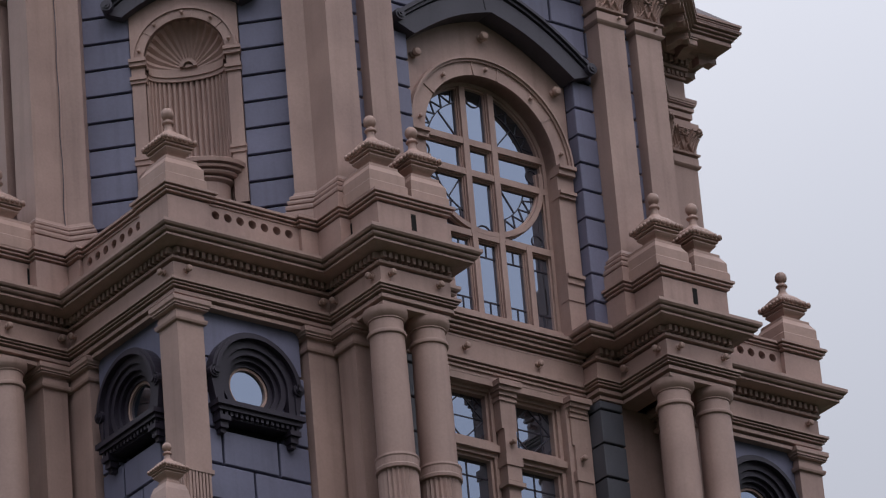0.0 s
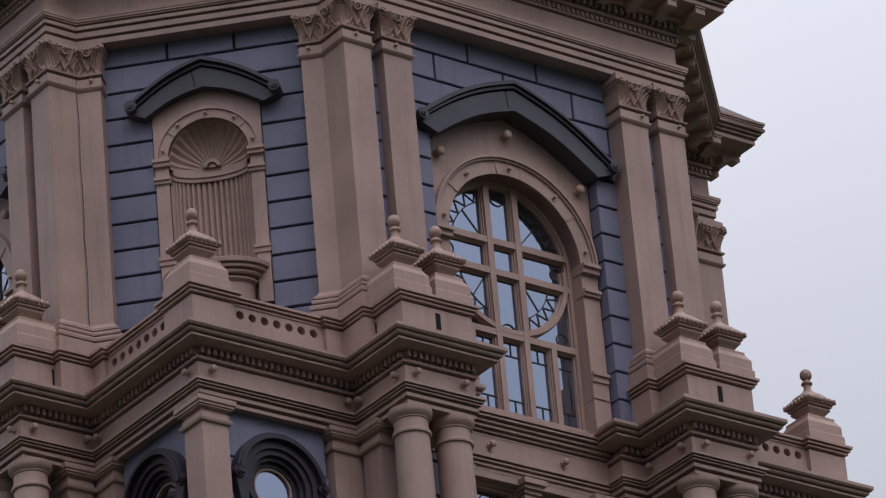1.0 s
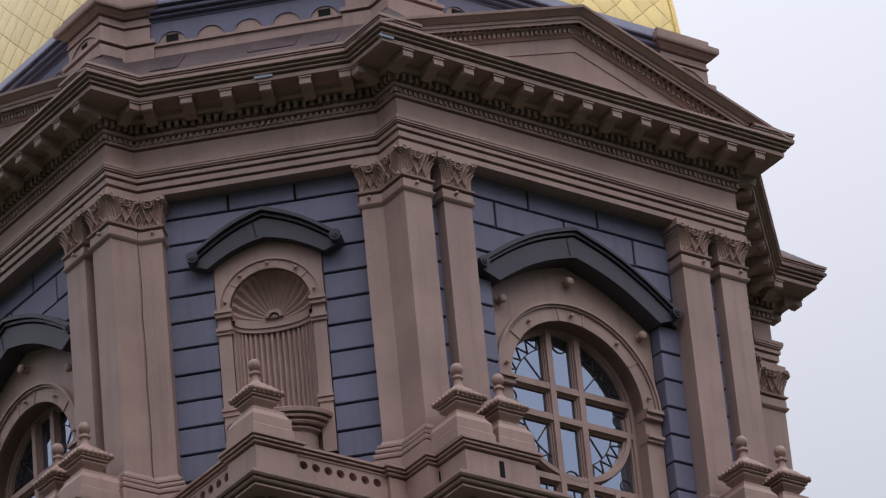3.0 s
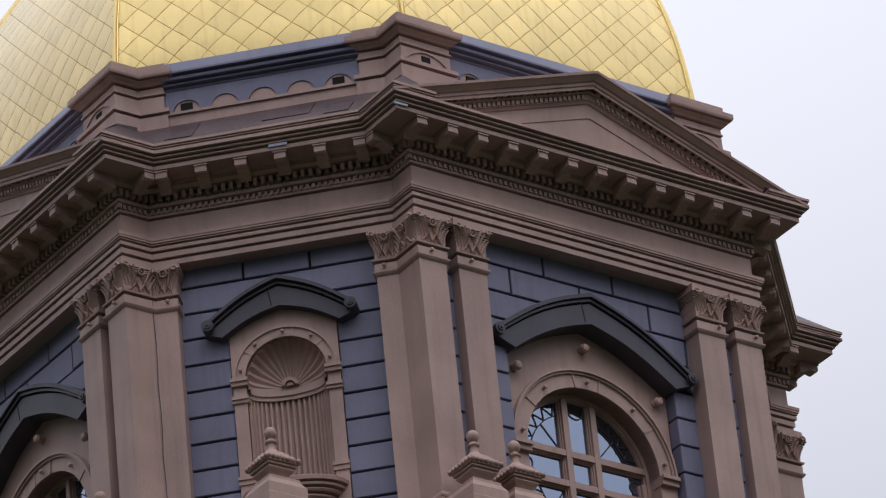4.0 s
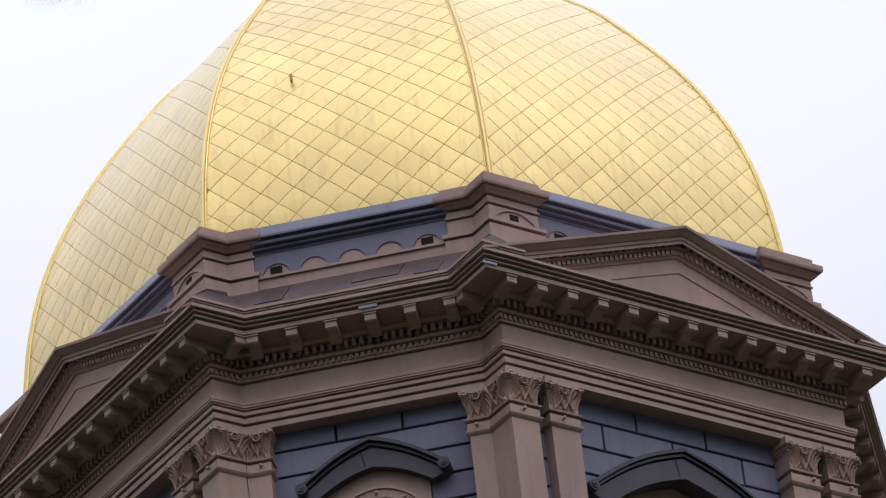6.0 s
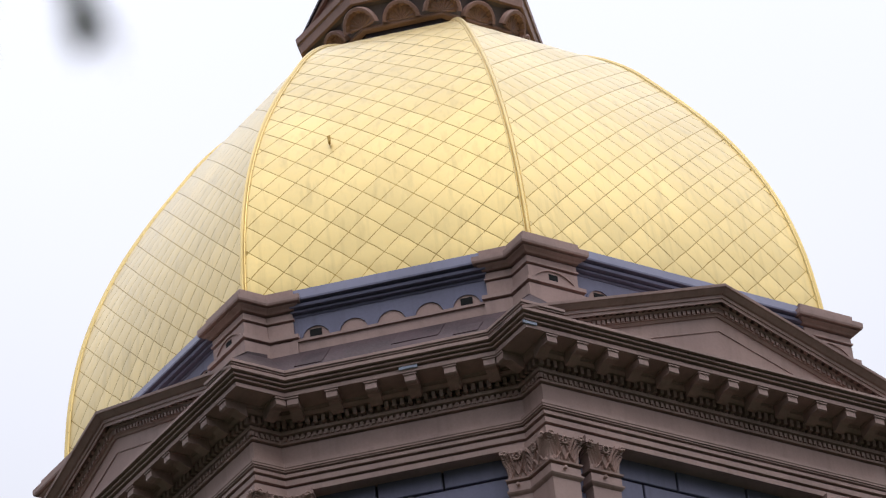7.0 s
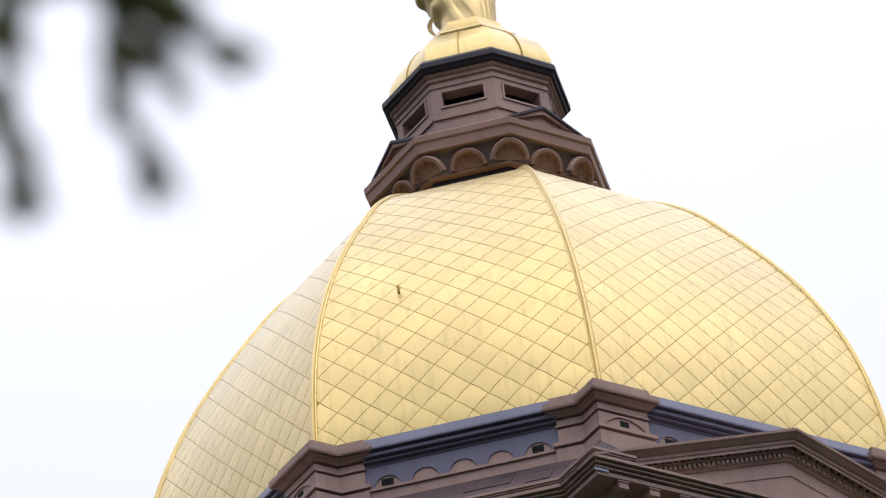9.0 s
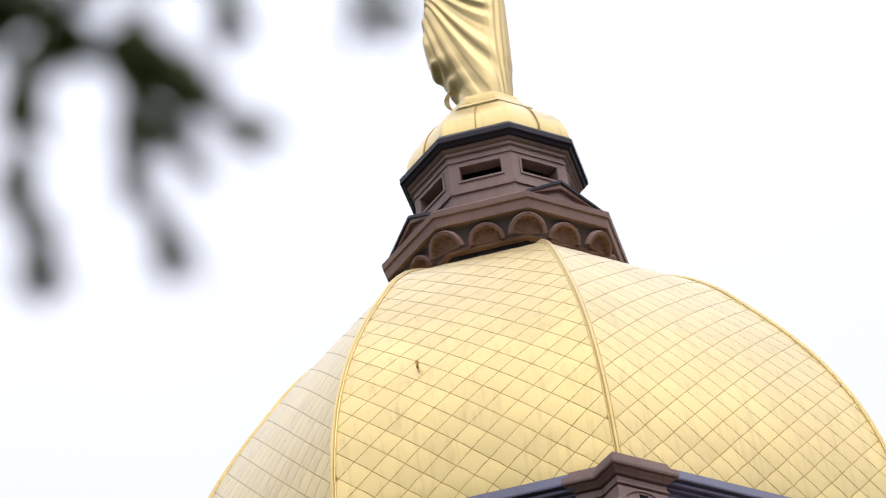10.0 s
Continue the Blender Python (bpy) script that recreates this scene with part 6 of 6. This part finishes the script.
def make_tree():
    rnd = random.Random(11)
    base = Vector((50.6, -42.9, 0.0))
    tree = tagged(new("tree"), "leafy green tree with drooping twigs", "tree")
    tree.location = base
    bm = bmesh.new()
    trunk = smooth_line([(0, 0, 0), (0.08, 0.05, 1.8), (0.05, 0.12, 3.6), (0.15, 0.15, 5.4), (0.12, 0.22, 7.2), (0.2, 0.25, 9.0)])
    tube(bm, trunk, 0.22, 0.05, 14)
    part("trunk", bm, BARK, tree)
    twigs = []
    limb = [(0.1, 0.14, 4.1), (0.7, 1.1, 5.1), (1.5, 2.3, 5.75), (2.2, 3.15, 5.75), (2.37, 3.43, 5.47)]
    bm = bmesh.new()
    tube(bm, smooth_line(limb), 0.07, 0.008)
    part("limb", bm, BARK, tree)
    # drooping twigs, in the tree's own frame
    for line in (
        [(49.566, -37.643, 8.60), (49.499, -37.529, 8.311), (49.384, -37.439, 8.118), (49.327, -37.403, 8.026), (49.278, -37.353, 7.932), (49.244, -37.330, 7.876)],
        [(49.629, -37.523, 8.55), (49.564, -37.435, 8.321), (49.568, -37.296, 8.231), (49.500, -37.249, 8.121), (49.456, -37.204, 8.036), (49.421, -37.143, 7.950), (49.385, -37.085, 7.865)],
        [(49.568, -37.296, 8.231), (49.609, -37.221, 8.225), (49.601, -37.108, 8.134), (49.614, -37.020, 8.081)],
        [(49.609, -37.221, 8.225), (49.581, -37.173, 8.158), (49.526, -37.174, 8.110)],
        [(49.700, -37.420, 8.60), (49.757, -37.284, 8.430), (49.761, -37.155, 8.363), (49.864, -37.002, 8.365), (49.914, -36.832, 8.290)],
        [(49.629, -37.523, 8.55), (49.52, -37.60, 8.42), (49.47, -37.56, 8.30)],
        [(49.66, -37.50, 8.50), (49.58, -37.47, 8.36), (49.52, -37.45, 8.32), (49.56, -37.40, 8.33)],
        [(49.72, -37.30, 8.47), (49.66, -37.28, 8.40), (49.70, -37.18, 8.40)],
        [(49.60, -37.62, 8.52), (49.53, -37.60, 8.40), (49.50, -37.53, 8.38), (49.55, -37.46, 8.40)],
        [(49.629, -37.523, 8.55), (49.769, -37.472, 8.234), (49.710, -37.496, 8.184), (49.668, -37.508, 8.147), (49.627, -37.521, 8.109), (49.582, -37.520, 8.056)],
        [(49.60, -37.62, 8.52), (49.700, -37.588, 8.234), (49.683, -37.532, 8.178), (49.678, -37.482, 8.140), (49.671, -37.467, 8.122)],
        [(49.700, -37.420, 8.60), (49.795, -37.423, 8.230), (49.745, -37.372, 8.140), (49.703, -37.336, 8.068), (49.672, -37.330, 8.028), (49.671, -37.297, 8.003)],
        [(49.745, -37.372, 8.140), (49.754, -37.286, 8.089), (49.732, -37.241, 8.033), (49.688, -37.237, 7.981), (49.670, -37.215, 7.944)],
        [(49.761, -37.155, 8.363), (49.886, -37.245, 8.205), (49.854, -37.217, 8.152), (49.848, -37.207, 8.138)],
        [(50.007, -37.020, 8.173), (49.989, -36.976, 8.121), (49.996, -36.955, 8.113)],
    ):
        twigs.append([EYE.lerp(Vector(p), 0.55) + Vector((-0.006, -0.008, 0.024)) - base for p in line])
    bm = bmesh.new()
    lv = bmesh.new()
    for number, line in enumerate(twigs):
        pts2 = smooth_line(line, 8)
        tube(bm, pts2, 0.0025, 0.0008, 5)
        # leaves in tufts with bare twig between
        i, run = 1, rnd.choice((2, 3))
        while i < len(pts2):
            for q in range(run):
                k = min(i + q, len(pts2) - 1)
                for again in range(2 if number < 11 else 1):
                    t = (pts2[k] - pts2[k - 1]).normalized()
                    d = (t + Vector((rnd.uniform(-0.8, 0.8), rnd.uniform(-0.8, 0.8), rnd.uniform(-0.9, 0.3)))).normalized()
                    up = Vector((rnd.uniform(-1, 1), rnd.uniform(-1, 1), rnd.uniform(-0.3, 1))).normalized()
                    leaf(lv, pts2[k], d, up, rnd.uniform(0.04, 0.068), rnd.uniform(0.022, 0.034))
            i += run + rnd.choice((2, 3, 4, 5))
            run = rnd.choice((2, 3, 4))
    tagged(part("twig_spray", bm, BARK, tree, "thin bare twigs"), kind="stuff")
    tagged(part("leaves", lv, LEAF, tree, "green leaves on drooping twigs"), kind="stuff")
    # the crown, away from the line of sight
    bm, lv = bmesh.new(), bmesh.new()
    for k in range(16):
        a = radians(150 + 225 * (k * 0.618 % 1.0))
        z0 = rnd.uniform(4.2, 8.4)
        L = rnd.uniform(1.6, 2.8)
        tip = Vector((0.15 + L * math.cos(a), 0.2 + L * math.sin(a), z0 + rnd.uniform(0.4, 1.8)))
        line = smooth_line([(0.12, 0.18, z0), tuple(Vector((0.12, 0.18, z0)).lerp(tip, 0.5) + Vector((0, 0, 0.3))), tuple(tip)])
        tube(bm, line, 0.07, 0.01, 6)
        for q in range(140):
            c = line[rnd.randrange(4, len(line))] + Vector((rnd.gauss(0, 0.38), rnd.gauss(0, 0.38), rnd.gauss(0, 0.32)))
            leaf(lv, c, Vector((rnd.uniform(-1, 1), rnd.uniform(-1, 1), rnd.uniform(-1, 0.2))), Vector((rnd.uniform(-0.5, 0.5), rnd.uniform(-0.5, 0.5), 1)).normalized(), rnd.uniform(0.09, 0.15), rnd.uniform(0.04, 0.07))
    part("branch_frame", bm, BARK, tree)
    tagged(part("crown", lv, LEAF, tree, "green leafy crown"), kind="stuff")


make_tree()
